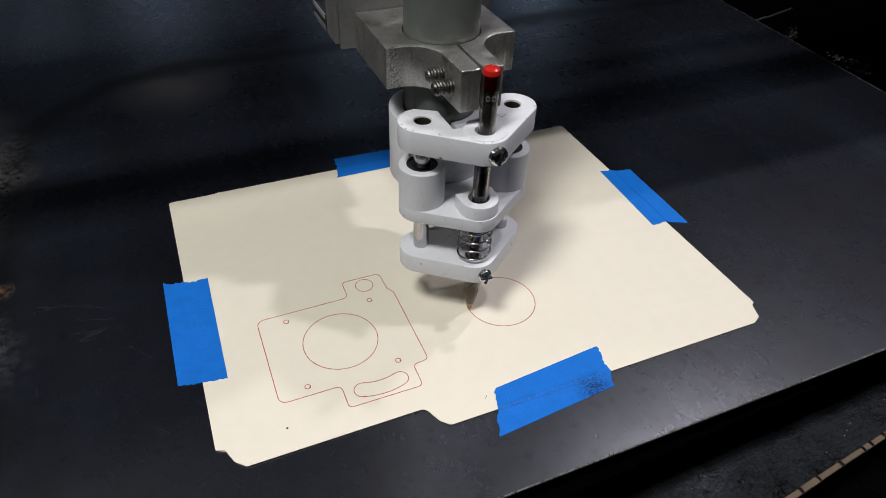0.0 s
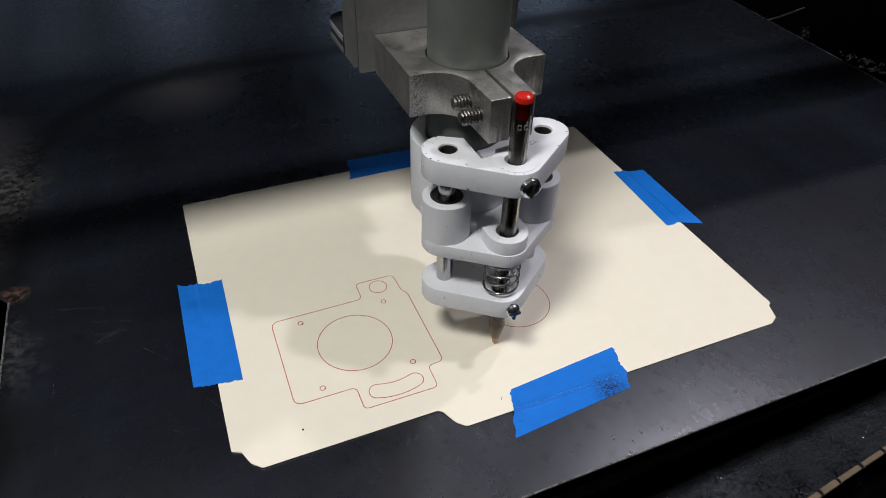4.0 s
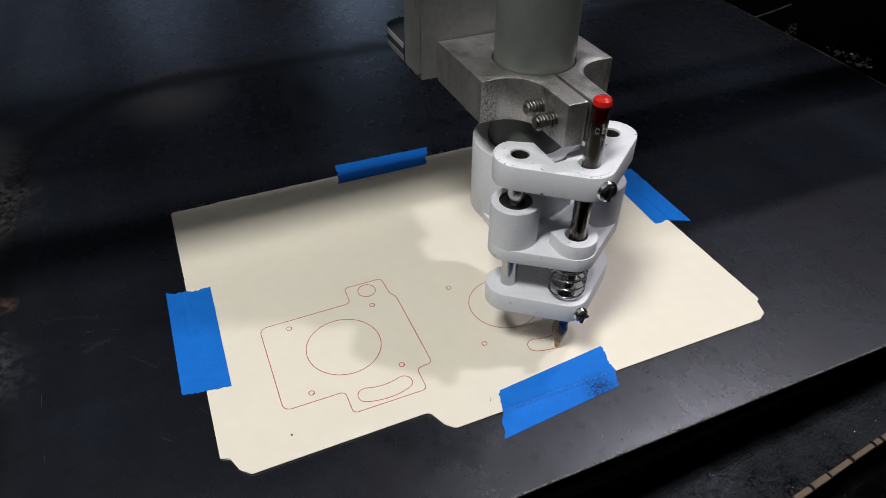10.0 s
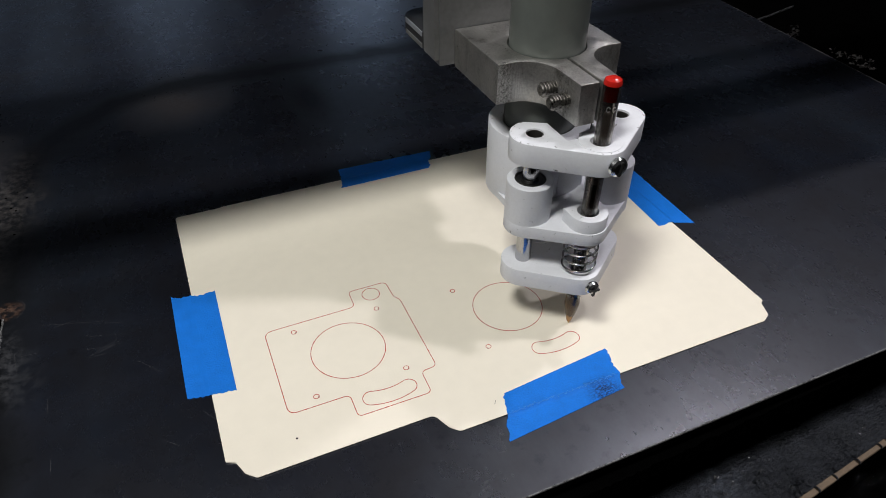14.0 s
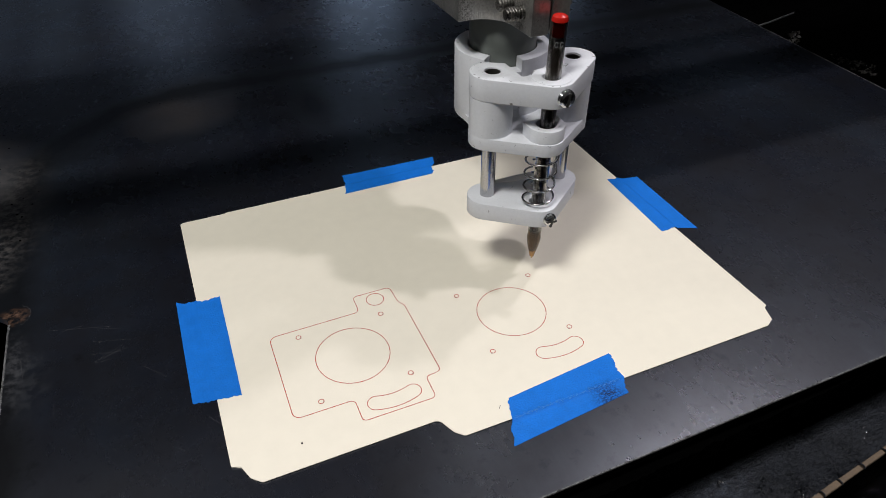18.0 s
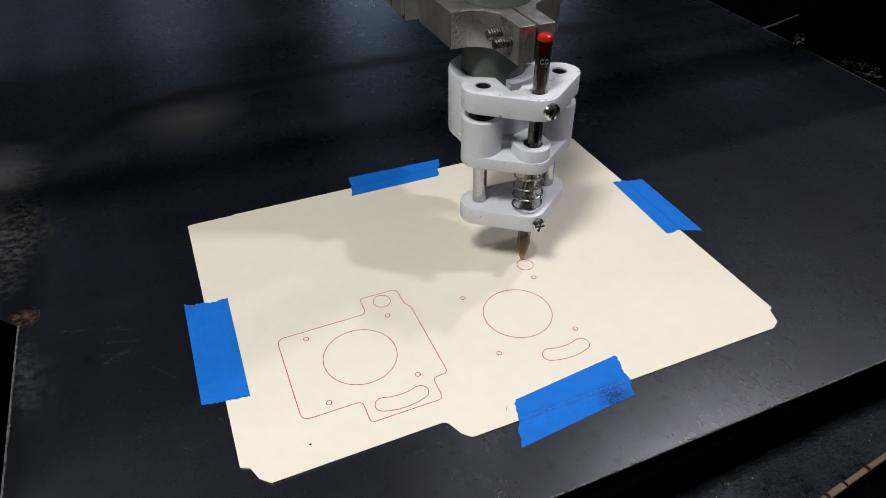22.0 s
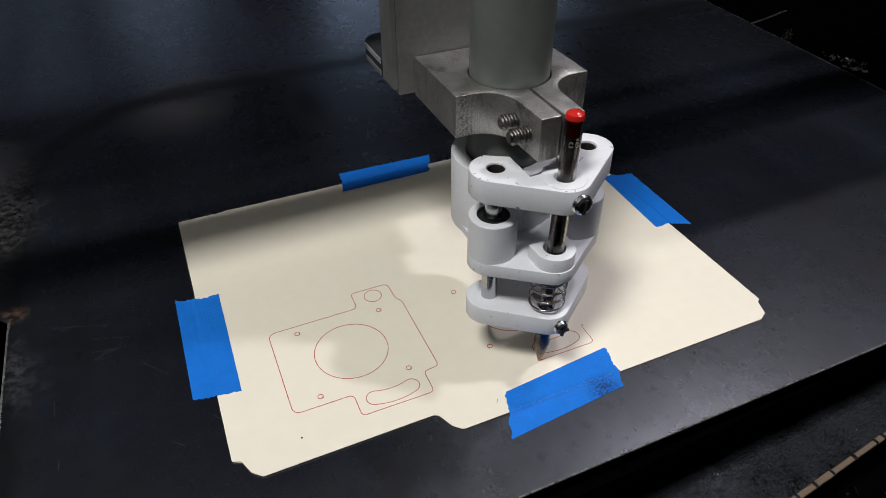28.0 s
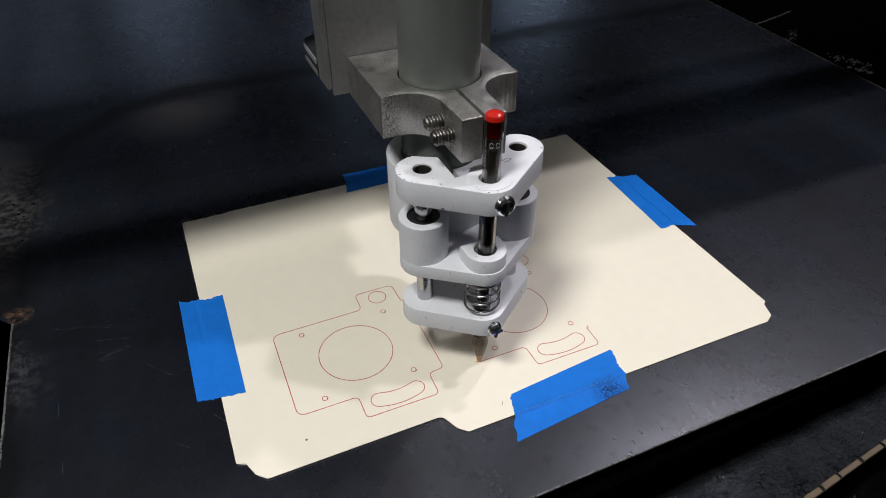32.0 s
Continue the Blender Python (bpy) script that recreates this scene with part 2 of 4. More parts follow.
PLASTIC = material("white_printed_plastic", (0.665, 0.675, 0.715), 0.48, 0, 0.05, 80, 0.05, 700)


def layered(m, pitch, strength, turn=(0, 90, 0)):
    """Fine parallel ridges, as left by a print head or a cutter, over a material's own relief."""
    nt = m.node_tree
    b = nt.nodes["Principled BSDF"]
    tc, mp, wave = nt.nodes.new("ShaderNodeTexCoord"), nt.nodes.new("ShaderNodeMapping"), nt.nodes.new("ShaderNodeTexWave")
    mp.inputs["Rotation"].default_value = [radians(a) for a in turn]
    wave.inputs["Scale"].default_value = 0.31 / pitch
    wave.inputs["Distortion"].default_value, wave.inputs["Detail"].default_value = 1.2, 3
    wave.inputs["Detail Scale"].default_value = 0.4
    bp = nt.nodes.new("ShaderNodeBump")
    bp.inputs["Strength"].default_value, bp.inputs["Distance"].default_value = strength, 0.0004
    nt.links.new(tc.outputs["Object"], mp.inputs["Vector"])
    nt.links.new(mp.outputs[0], wave.inputs["Vector"])
    nt.links.new(wave.outputs["Fac"], bp.inputs["Height"])
    old = b.inputs["Normal"].links
    if old:
        nt.links.new(old[0].from_socket, bp.inputs["Normal"])
    nt.links.new(bp.outputs[0], b.inputs["Normal"])
    return m


def stained(m, colour, scale, low, high, stretch=(1, 1, 1)):
    """Dark dirt in the hollows of a noise, over a material's colour."""
    nt = m.node_tree
    b = nt.nodes["Principled BSDF"]
    tc, mp, no = nt.nodes.new("ShaderNodeTexCoord"), nt.nodes.new("ShaderNodeMapping"), nt.nodes.new("ShaderNodeTexNoise")
    mp.inputs["Scale"].default_value = stretch
    no.inputs["Scale"].default_value, no.inputs["Detail"].default_value, no.inputs["Roughness"].default_value = scale, 8, 0.7
    mr, mix = nt.nodes.new("ShaderNodeMapRange"), nt.nodes.new("ShaderNodeMix")
    mix.data_type = "RGBA"
    mr.inputs["From Min"].default_value, mr.inputs["From Max"].default_value = low, high
    nt.links.new(tc.outputs["Object"], mp.inputs["Vector"])
    nt.links.new(mp.outputs[0], no.inputs["Vector"])
    nt.links.new(no.outputs["Fac"], mr.inputs["Value"])
    nt.links.new(mr.outputs[0], mix.inputs["Factor"])
    nt.links.new(b.inputs["Base Color"].links[0].from_socket, mix.inputs["A"])
    mix.inputs["B"].default_value = (*colour, 1)
    nt.links.new(mix.outputs["Result"], b.inputs["Base Color"])
    return m


stained(SMUDGED, (0.008, 0.022, 0.08), 900, 0.42, 0.56, (1, 1.6, 1))
nt = SMUDGED.node_tree
tc, away, far, mr, mul = [nt.nodes.new("ShaderNode" + k) for k in ("TexCoord", "VectorMath", "VectorMath", "MapRange", "Math")]
away.operation, far.operation, mul.operation = "SUBTRACT", "LENGTH", "MULTIPLY"
away.inputs[1].default_value = (0.179, -0.0065, 0)
mr.inputs["From Min"].default_value, mr.inputs["From Max"].default_value = 0.012, 0.003
nt.links.new(tc.outputs["Object"], away.inputs[0])
nt.links.new(away.outputs[0], far.inputs[0])
nt.links.new(far.outputs["Value"], mr.inputs["Value"])
fac = [n for n in nt.nodes if n.bl_idname == "ShaderNodeMix"][0].inputs["Factor"]
nt.links.new(fac.links[0].from_socket, mul.inputs[0])
nt.links.new(mr.outputs[0], mul.inputs[1])
nt.links.new(mul.outputs[0], fac)
layered(PLASTIC, 0.0010, 0.035)
stained(EDGE, (0.014, 0.014, 0.015), 800, 0.50, 0.60)
stained(PLASTIC, (0.09, 0.09, 0.09), 260, 0.645, 0.69)
ALU = material("milled_aluminium", (0.46, 0.45, 0.43), 0.38, 0.9, 0.32, 110, 0.08, 1300)
layered(ALU, 0.0004, 0.20, (0, 0, 80))
stained(ALU, (0.10, 0.088, 0.070), 70, 0.54, 0.80, (1, 1, 0.5))
stained(ALU, (0.03, 0.028, 0.025), 420, 0.645, 0.68)
stain_or_glow(ALU, -0.0290, 0.0365, 0.0, 0.0062, (0.05, 0.048, 0.045), 0.6, 0.001, 0.3, 900, 0.8)
stain_or_glow(ALU, -0.0110, 0.0170, 0.0, 0.0110, (0.04, 0.035, 0.028), 0.6, 0.002, 0.3, 420, 0.6)
ALU_DARK = material("grey_anodised_aluminium", (0.22, 0.22, 0.22), 0.5, 0.6, 0.2, 40, 0.05, 700)
TUBE = material("grey_green_torch_barrel", (0.12, 0.132, 0.122), 0.36, 0.1, 0.1, 25, 0.03, 500)
CHROME = material("polished_steel", (0.44, 0.44, 0.45), 0.20, 1.0, 0.06, 100)
BLACK = material("black_rubber", (0.012, 0.012, 0.012), 0.5, 0, 0.3, 200)
INK = material("red_ink", (0.42, 0.028, 0.014), 0.5, 0, 0.15, 300)
DARK_RED = material("clotted_red_ink", (0.16, 0.015, 0.012), 0.4, 0, 0.1, 300)
DARK_INK = material("dark_ink", (0.02, 0.015, 0.015), 0.5, 0, 0.1, 300)
RED = material("red_plastic", (0.47, 0.015, 0.010), 0.22, 0, 0.05, 100)
SMOKE = material("smoky_brown_plastic", (0.16, 0.085, 0.035), 0.10, 0, 0.02, 100, Transmission_Weight=0.6, IOR=1.45)
CLEAR = material("clear_smoky_plastic", (0.36, 0.34, 0.32), 0.04, 0, 0.02, 100, Transmission_Weight=1.0, IOR=1.45)
AMBER = material("amber_plastic", (0.52, 0.26, 0.08), 0.15, 0, 0.05, 100, Transmission_Weight=0.45, IOR=1.45)
REFILL = material("dark_red_refill", (0.03, 0.008, 0.007), 0.3, 0, 0.1, 200)
TUBE_END = material("pale_refill_tube", (0.30, 0.27, 0.25), 0.3, 0, 0.05, 100)
BRASS = material("brass", (0.55, 0.40, 0.16), 0.25, 1.0, 0.05, 200)
RUST = material("rusty_steel", (0.125, 0.090, 0.060), 0.75, 0.2, 0.5, 120, 0.7, 500)
SPATTER = material("grey_cutting_spatter", (0.030, 0.028, 0.027), 0.5, 0.3, 0.9, 120)
# near-black for real pits, and for shade painted in below the sheet and slat
PIT_AND_SHADE_BLACK = material("pit_and_shade_black", (0.0007, 0.0007, 0.0007), 0.95, 0, 0.4, 30, Specular_IOR_Level=0.0)
BARE = material("bare_bright_aluminium", (0.40, 0.42, 0.46), 0.45, 0.5, 0.1, 200)
BOLT = material("grey_steel_bolt", (0.24, 0.23, 0.215), 0.40, 1.0, 0.25, 300, 0.2, 900)
stained(BOLT, (0.02, 0.018, 0.015), 500, 0.50, 0.62)
ROD_END = material("dull_rod_end", (0.045, 0.042, 0.038), 0.55, 0.5, 0.3, 300)
CREASE = material("pale_tape_crease", (0.05, 0.22, 0.62), 0.7, 0, 0.3, 300)
PRINT = material("pale_print", (0.24, 0.24, 0.24), 0.5, 0, 0.1, 300)
CHIP = material("bright_slag_chip", (0.6, 0.6, 0.62), 0.25, 1.0, 0.2, 200)
GRIT = material("black_slag_grit", (0.0115, 0.0130, 0.0175), 0.50, 0, 0.9, 60, 1.0, 1500, Specular_IOR_Level=0.25)
# bluish pool of light on the grit, put into its colour
stain_or_glow(GRIT, 0.246, -0.040, 0.0, 0.026, (0.045, 0.052, 0.070), 0.4, 0.014, 0.4, 260, 0.9)
DARKWALL = material("unseen_dark_wall", (0.016, 0.016, 0.017), 0.9, 0, 0.2, 2, Specular_IOR_Level=0.1)
GANTRY = material("dark_painted_steel", (0.02, 0.02, 0.022), 0.6, 0.0, 0.2, 8)


# ---- mesh helpers ----
def finish(bm, name, mat, smooth=True, angle=24):
    bmesh.ops.recalc_face_normals(bm, faces=bm.faces)
    me = bpy.data.meshes.new(name)
    bm.to_mesh(me)
    bm.free()
    me.materials.append(mat)
    if smooth:
        for p in me.polygons:
            p.use_smooth = True
        me.set_sharp_from_angle(angle=radians(angle))
    return me


def part(name, bm, mat, parent, label="", smooth=True, angle=24):
    ob = new(name, finish(bm, name, mat, smooth, angle))
    ob.parent = parent
    if label:
        tagged(ob, label)
    return ob


def circle(cx, cy, r, n=32, a0=0.0, a1=360.0):
    full = abs(a1 - a0) >= 360
    k = n if full else n + 1
    return [(cx + r * math.cos(radians(a0 + (a1 - a0) * i / n)), cy + r * math.sin(radians(a0 + (a1 - a0) * i / n))) for i in range(k)]


def rounded(corners, n=6):
    """A closed outline from corners (x, y, radius)."""
    pts = []
    for i, (x, y, r) in enumerate(corners):
        p, a, b = Vector((x, y)), Vector(corners[i - 1][:2]), Vector(corners[(i + 1) % len(corners)][:2])
        u, w = (a - p).normalized(), (b - p).normalized()
        if r <= 0:
            pts.append((x, y))
            continue
        half = u.angle(w) / 2
        d = min(r / math.tan(half), 0.49 * (a - p).length, 0.49 * (b - p).length)
        r = d * math.tan(half)
        c = p + (u + w).normalized() * (r / math.sin(half))
        s, e = p + u * d - c, p + w * d - c
        turn = s.angle_signed(e)
        for k in range(n + 1):
            q = s.copy()
            q.rotate(Matrix.Rotation(-turn * k / n, 2))
            pts.append((c.x + q.x, c.y + q.y))
    return pts


def hull(points):
    pts = sorted(set((round(x, 4), round(y, 4)) for x, y in points))

    def half(seq):
        out = []
        for p in seq:
            while len(out) > 1 and (out[-1][0] - out[-2][0]) * (p[1] - out[-2][1]) - (out[-1][1] - out[-2][1]) * (p[0] - out[-2][0]) <= 0:
                out.pop()
            out.append(p)
        return out[:-1]
    return half(pts) + half(reversed(pts))


MM = 0.001


def slab(bm, outline, z0, z1, holes=(), bevel=0.0):
    """Outline and holes in millimetres, from z0 to z1."""
    before = set(bm.verts)
    edges = []
    for loop in (outline, *holes):
        vs = [bm.verts.new((x * MM, y * MM, z0 * MM)) for x, y in loop]
        edges += [bm.edges.new((vs[i - 1], vs[i])) for i in range(len(vs))]
    got = bmesh.ops.triangle_fill(bm, use_beauty=True, use_dissolve=False, edges=edges)
    faces = [f for f in got["geom"] if isinstance(f, bmesh.types.BMFace)]
    up = bmesh.ops.extrude_face_region(bm, geom=faces)
    for v in up["geom"]:
        if isinstance(v, bmesh.types.BMVert):
            v.co.z = z1 * MM
    if bevel:
        bm.normal_update()
        mine = [e for e in bm.edges if e.verts[0] not in before and len(e.link_faces) == 2
                and abs(e.verts[0].co.z - e.verts[1].co.z) < 1e-7 and e.calc_face_angle(0) > 1.0]
        bmesh.ops.bevel(bm, geom=mine, offset=bevel * MM, segments=2, affect="EDGES", profile=0.5)
    return bm


def lathe(bm, rings, cx=0, cy=0, n=32, cap=True):
    """A turned body from (radius, z) rings in millimetres."""
    loops = [[bm.verts.new((v[0] * MM, v[1] * MM, z * MM)) for v in circle(cx, cy, r, n)] for r, z in rings]
    for a, b in zip(loops, loops[1:]):
        for i in range(n):
            bm.faces.new((a[i - 1], a[i], b[i], b[i - 1]))
    if cap:
        bm.faces.new(loops[0][::-1])
        bm.faces.new(loops[-1])
    return bm


def box(bm, x0, x1, y0, y1, z0, z1, bevel=0.0):
    return slab(bm, [(x0, y0), (x1, y0), (x1, y1), (x0, y1)], z0, z1, bevel=bevel)


def sweep(bm, pts, r, n=8, closed=False):
    """A round wire along points in millimetres."""
    loops = []
    pts = [Vector(p) for p in pts]
    for i, p in enumerate(pts):
        a = pts[i - 1] if i or closed else p
        b = pts[(i + 1) % len(pts)] if i + 1 < len(pts) or closed else p
        d = (b - a).normalized()
        s = d.cross(Vector((0, 0, 1)))
        s = s.normalized() if s.length > 1e-6 else Vector((1, 0, 0))
        u = s.cross(d)
        loops.append([bm.verts.new((p + r * (math.cos(2 * math.pi * k / n) * s + math.sin(2 * math.pi * k / n) * u)) * MM) for k in range(n)])
    pairs = list(zip(loops, loops[1:])) + ([(loops[-1], loops[0])] if closed else [])
    for a, b in pairs:
        for k in range(n):
            bm.faces.new((a[k - 1], a[k], b[k], b[k - 1]))
    if not closed:
        bm.faces.new(loops[0][::-1])
        bm.faces.new(loops[-1])
    return bm


def ribbon(bm, pts, width=0.36, z0=-0.05, z1=0.06, closed=False):
    """A thin line of ink along points in millimetres."""
    pts = [Vector(p) for p in pts]
    sides = []
    for i, p in enumerate(pts):
        a = pts[i - 1] if i or closed else p
        b = pts[(i + 1) % len(pts)] if i + 1 < len(pts) or closed else p
        d = (b - a).normalized()
        s = Vector((-d.y, d.x)) * width * (0.5 + 0.08 * math.sin(i * 1.7))
        sides.append([bm.verts.new((q.x * MM, q.y * MM, z * MM)) for q, z in ((p - s, z0), (p - s, z1), (p + s, z1), (p + s, z0))])
    for a, b in list(zip(sides, sides[1:])) + ([(sides[-1], sides[0])] if closed else []):
        for k in range(3):
            bm.faces.new((a[k], a[k + 1], b[k + 1], b[k]))
    return bm


def along(pts, step=1.0, closed=False):
    """Points at even steps along a line."""
    pts = [Vector(p) for p in pts] + ([Vector(pts[0])] if closed else [])
    out, carry = [pts[0].copy()], 0.0
    for a, b in zip(pts, pts[1:]):
        length = (b - a).length
        d = step - carry
        while d <= length:
            out.append(a.lerp(b, d / length))
            d += step
        carry = (carry + length) % step if length else carry
    if not closed and (out[-1] - pts[-1]).length > 1e-6:
        out.append(pts[-1].copy())
    return [tuple(p) for p in out]


def thing(name, label, category, m=None, group="", kind=""):
    ob = tagged(new(name), label, category, group, kind)
    if m is not None:
        ob.matrix_world = m
    return ob


# ---- the table and the room ----
PAPER_DROP = 0.9
bm = bmesh.new()
EAST = ((589, -41), (735, 1900))
torn = [(-98.6 + 1.5 * noise.noise(Vector((0, y * 0.06, 4))) + 0.7 * noise.noise(Vector((9, y * 0.25, 4))), y, 0) for y in range(160, -38, -2)]
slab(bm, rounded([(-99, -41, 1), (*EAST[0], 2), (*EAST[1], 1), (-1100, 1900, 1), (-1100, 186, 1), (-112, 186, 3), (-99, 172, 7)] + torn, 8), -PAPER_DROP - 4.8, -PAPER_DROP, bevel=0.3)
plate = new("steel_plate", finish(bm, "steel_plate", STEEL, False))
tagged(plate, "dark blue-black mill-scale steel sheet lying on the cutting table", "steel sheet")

# ground coloured near-black in place of the pit's shade
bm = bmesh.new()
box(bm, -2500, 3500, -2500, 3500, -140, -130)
tagged(new("ground", finish(bm, "ground", PIT_AND_SHADE_BLACK)), "ground under the slats, blackened for the shade of the pit", "slag bed", kind="structure")

# unseen walls and ceiling, added dark so the sheet reflects black
for wx, wy, sx, sy, nm in ((500, 3520, 3000, 20, "wall_north"), (500, -2520, 3000, 20, "wall_south"), (3520, 500, 20, 3000, "wall_east"), (-2520, 500, 20, 3000, "wall_west")):
    bm = bmesh.new()
    box(bm, wx - sx, wx + sx, wy - sy, wy + sy, -140, 2600)
    tagged(new(nm, finish(bm, nm, DARKWALL, False)), "unseen workshop wall, added dark", "wall", kind="structure")
bm = bmesh.new()
box(bm, -2500, 3500, -2500, 3500, 2600, 2640)
tagged(new("ceiling", finish(bm, "ceiling", DARKWALL, False)), "unseen workshop ceiling, added dark", "ceiling", kind="structure")


# worn bright rim along the sheet's cut edges
rnd = random.Random(5)


def worn_rim(a, b, n, width):
    bm = bmesh.new()
    a, b = Vector(a), Vector(b)
    side = Vector((-(b - a).y, (b - a).x)).normalized()
    rows = []
    for i in range(n + 1):
        q = a.lerp(b, i / n)
        w = width * (0.35 + 0.9 * rnd.random() * (0.5 + 0.5 * noise.noise(Vector((i * 0.07, width, 3)))))
        z = -PAPER_DROP + 0.06
        rows.append([bm.verts.new((c.x * MM, c.y * MM, h * MM)) for c, h in ((q - side * 0.12, z - 1.3), (q - side * 0.12, z), (q + side * w, z), (q + side * w, z - 0.4))])
    for r0, r1 in zip(rows, rows[1:]):
        for k in range(3):
            bm.faces.new((r0[k], r0[k + 1], r1[k + 1], r1[k]))
    return part("worn_rim", bm, EDGE, plate, "bright worn rim of the cut edge", False)


worn_rim((-99, -41), EAST[0], 2600, 1.15)
bm = bmesh.new()
box(bm, -98, 588, -41.25, -41.02, -PAPER_DROP - 4.9, -PAPER_DROP - 0.9)
part("cut_face", bm, PIT_AND_SHADE_BLACK, plate, "black strip over the cut face")
worn_rim((-98.6, 168), (-98.6, -40), 420, 1.6)
worn_rim(EAST[0], (645, 700), 400, 0.9)

# fine scratches
bm = bmesh.new()
for x0, y0, x1, y1 in ((-80, 155, -45, 144), (-72, 150, -60, 151.5), (-53, 145, -38, 140), (-54, 135, -37, 130), (-56, 136.5, -52, 133.5), (-57, 126, -44, 123), (-55, 120, -39, 124), (-52, 121.5, -41, 127), (-50, 121, -40, 125.5), (-55, 119, -47, 118.5), (-32, 107, -21, 94), (-25, 51, -18, 45), (-74, 98, -74, 89), (-72, 60, -72, 54), (-5, 60, 2, 50), (-35, 8, -31, 7), (-88, 134, -80, 133), (-91, 138, -89, 122), (330, 70, 338, 69), (395, 150, 401, 149), (470, 205, 474, 203), (97, -29, 92, -31)):
    q = [(x0 + (x1 - x0) * k / 8, y0 + (y1 - y0) * k / 8 + rnd.uniform(-0.25, 0.25)) for k in range(9)]
    ribbon(bm, q, 0.10, -PAPER_DROP - 0.01, -PAPER_DROP + 0.012)
ribbon(bm, [(-96 + 8.5 * math.cos(radians(a)) + 0.4 * math.sin(a), 174 + 9.5 * math.sin(radians(a))) for a in range(-65, 75, 10)], 0.14, -PAPER_DROP - 0.01, -PAPER_DROP + 0.012)
tagged(part("scratches", bm, SCRATCH, plate, "fine light scratches"), kind="stuff")

# loose grains on the sheet
bm = bmesh.new()
for _ in range(46):
    x, y, r = rnd.uniform(-190, 210), rnd.uniform(430, 800), rnd.choice((0.25, 0.35, 0.5, 0.8))
    vs = [bm.verts.new((Vector((x, y, -PAPER_DROP + 0.2)) + Vector((rnd.uniform(-1, 1), rnd.uniform(-1, 1), rnd.uniform(-0.4, 0.6))) * r) * MM) for _ in range(4)]
    for k in range(4):
        bm.faces.new([v for i, v in enumerate(vs) if i != k])
tagged(part("loose_grains", bm, SCRATCH, plate, "loose light grains of grit", False), kind="stuff")

# dark pits in the scale
bm = bmesh.new()
for cx, cy, wide, deep, many in ((2, 440, 26, 50, 26), (-118, 400, 20, 60, 34), (-98, 300, 16, 60, 16), (-122, 715, 14, 30, 8), (35, 640, 40, 60, 6)):
    for _ in range(many):
        x, y, r = rnd.gauss(cx, wide * 0.5), rnd.gauss(cy, deep * 0.5), rnd.choice((0.25, 0.35, 0.5, 0.9))
        lathe(bm, [(r, -PAPER_DROP - 0.05), (r * 0.8, -PAPER_DROP + 0.03)], x, y, 6)
tagged(part("scale_pits", bm, PIT_AND_SHADE_BLACK, plate, "small black pits in the scale", False), kind="stuff")

# slag bed and slat under the near edge
bm = bmesh.new()
nx, ny = 420, 84
grid = []
for i in range(nx + 1):
    for j in range(ny + 1):
        x = 130 + 400 * i / nx
        near = -65 + (x - 262) * 0.09
        y = near + (-15 - near) * j / ny
        q = Vector((x * 0.03, y * 0.03, 0))
        z = -78 + 4 * noise.noise(q) + 1.5 * noise.noise(q * 3.1) + 0.8 * noise.noise(q * 11.0) + 0.7 * noise.noise(q * 33.0) + rnd.uniform(-0.3, 0.3)
        grid.append(bm.verts.new((x * MM, y * MM, z * MM)))
for i in range(nx):
    for j in range(ny):
        a = i * (ny + 1) + j
        bm.faces.new((grid[a], grid[a + ny + 1], grid[a + ny + 2], grid[a + 1]))
tagged(new("slag_bed", finish(bm, "slag_bed", GRIT, angle=50)), "gritty black slag crust below the sheet", "slag", kind="stuff")
bm = bmesh.new()


def lump(bm, x, y, z, r, flat=0.6):
    vs = [bm.verts.new((Vector((x, y, z)) + Vector((rnd.uniform(-1, 1), rnd.uniform(-1, 1), rnd.uniform(-flat, flat))) * r) * MM) for _ in range(4)]
    for k in range(4):
        bm.faces.new([v for i, v in enumerate(vs) if i != k])


for _ in range(2600):
    lump(bm, rnd.uniform(190, 480), rnd.uniform(-84, -30), -76.5 + rnd.uniform(0, 2.5), rnd.choice((0.12, 0.15, 0.18, 0.22, 0.3)))
for _ in range(40):
    lump(bm, rnd.uniform(200, 440), rnd.uniform(-72, -30), -74 + rnd.uniform(0, 1), rnd.uniform(0.35, 0.6))
for x, y, r in ((245, -36, 1.3), (247, -40, 0.7), (270, -43, 0.6), (283, -49, 0.7), (296, -53, 1.0), (304, -48, 0.9), (305.5, -46.5, 0.8), (331, -48, 0.7)):
    lump(bm, x, y, -73.5, r, 0.9)
tagged(new("slag_chips", finish(bm, "slag_chips", CHIP, False)), "tiny bright slag chips on the crust", "slag", kind="stuff")

slat = thing("table_slat", "rusty notched steel slat below the sheet", "slat", pose(0.2710, -0.0722, -0.05, 0, 0, 6.6))
# core coloured black for the shade below the slat's top edge
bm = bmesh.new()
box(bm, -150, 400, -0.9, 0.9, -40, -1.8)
part("core", bm, PIT_AND_SHADE_BLACK, slat)
x = -150.0
while x < 400:
    length = rnd.choice((7, 12, 14, 16, 19))
    bm = bmesh.new()
    box(bm, x + 0.7, x + length - 0.7, -1.5 + rnd.uniform(-0.2, 0.2), 1.5 + rnd.uniform(-0.2, 0.2), -2.2, rnd.uniform(-0.6, 0.3), bevel=0.45)
    part("notched_segment", bm, RUST, slat)
    bm = bmesh.new()
    sweep(bm, [(x + 0.5 * math.sin(a), 1.8 * math.cos(a), -1.0 + 1.25 * math.sin(a)) for a in np.linspace(0.2, math.pi - 0.2, 9)], 0.42, 6)
    part("slag_bead", bm, GRIT, slat, "dark slag bead in a notch")
    x += length
# added black strip: stands in for the sheet's shade and darkens the bed
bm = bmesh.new()
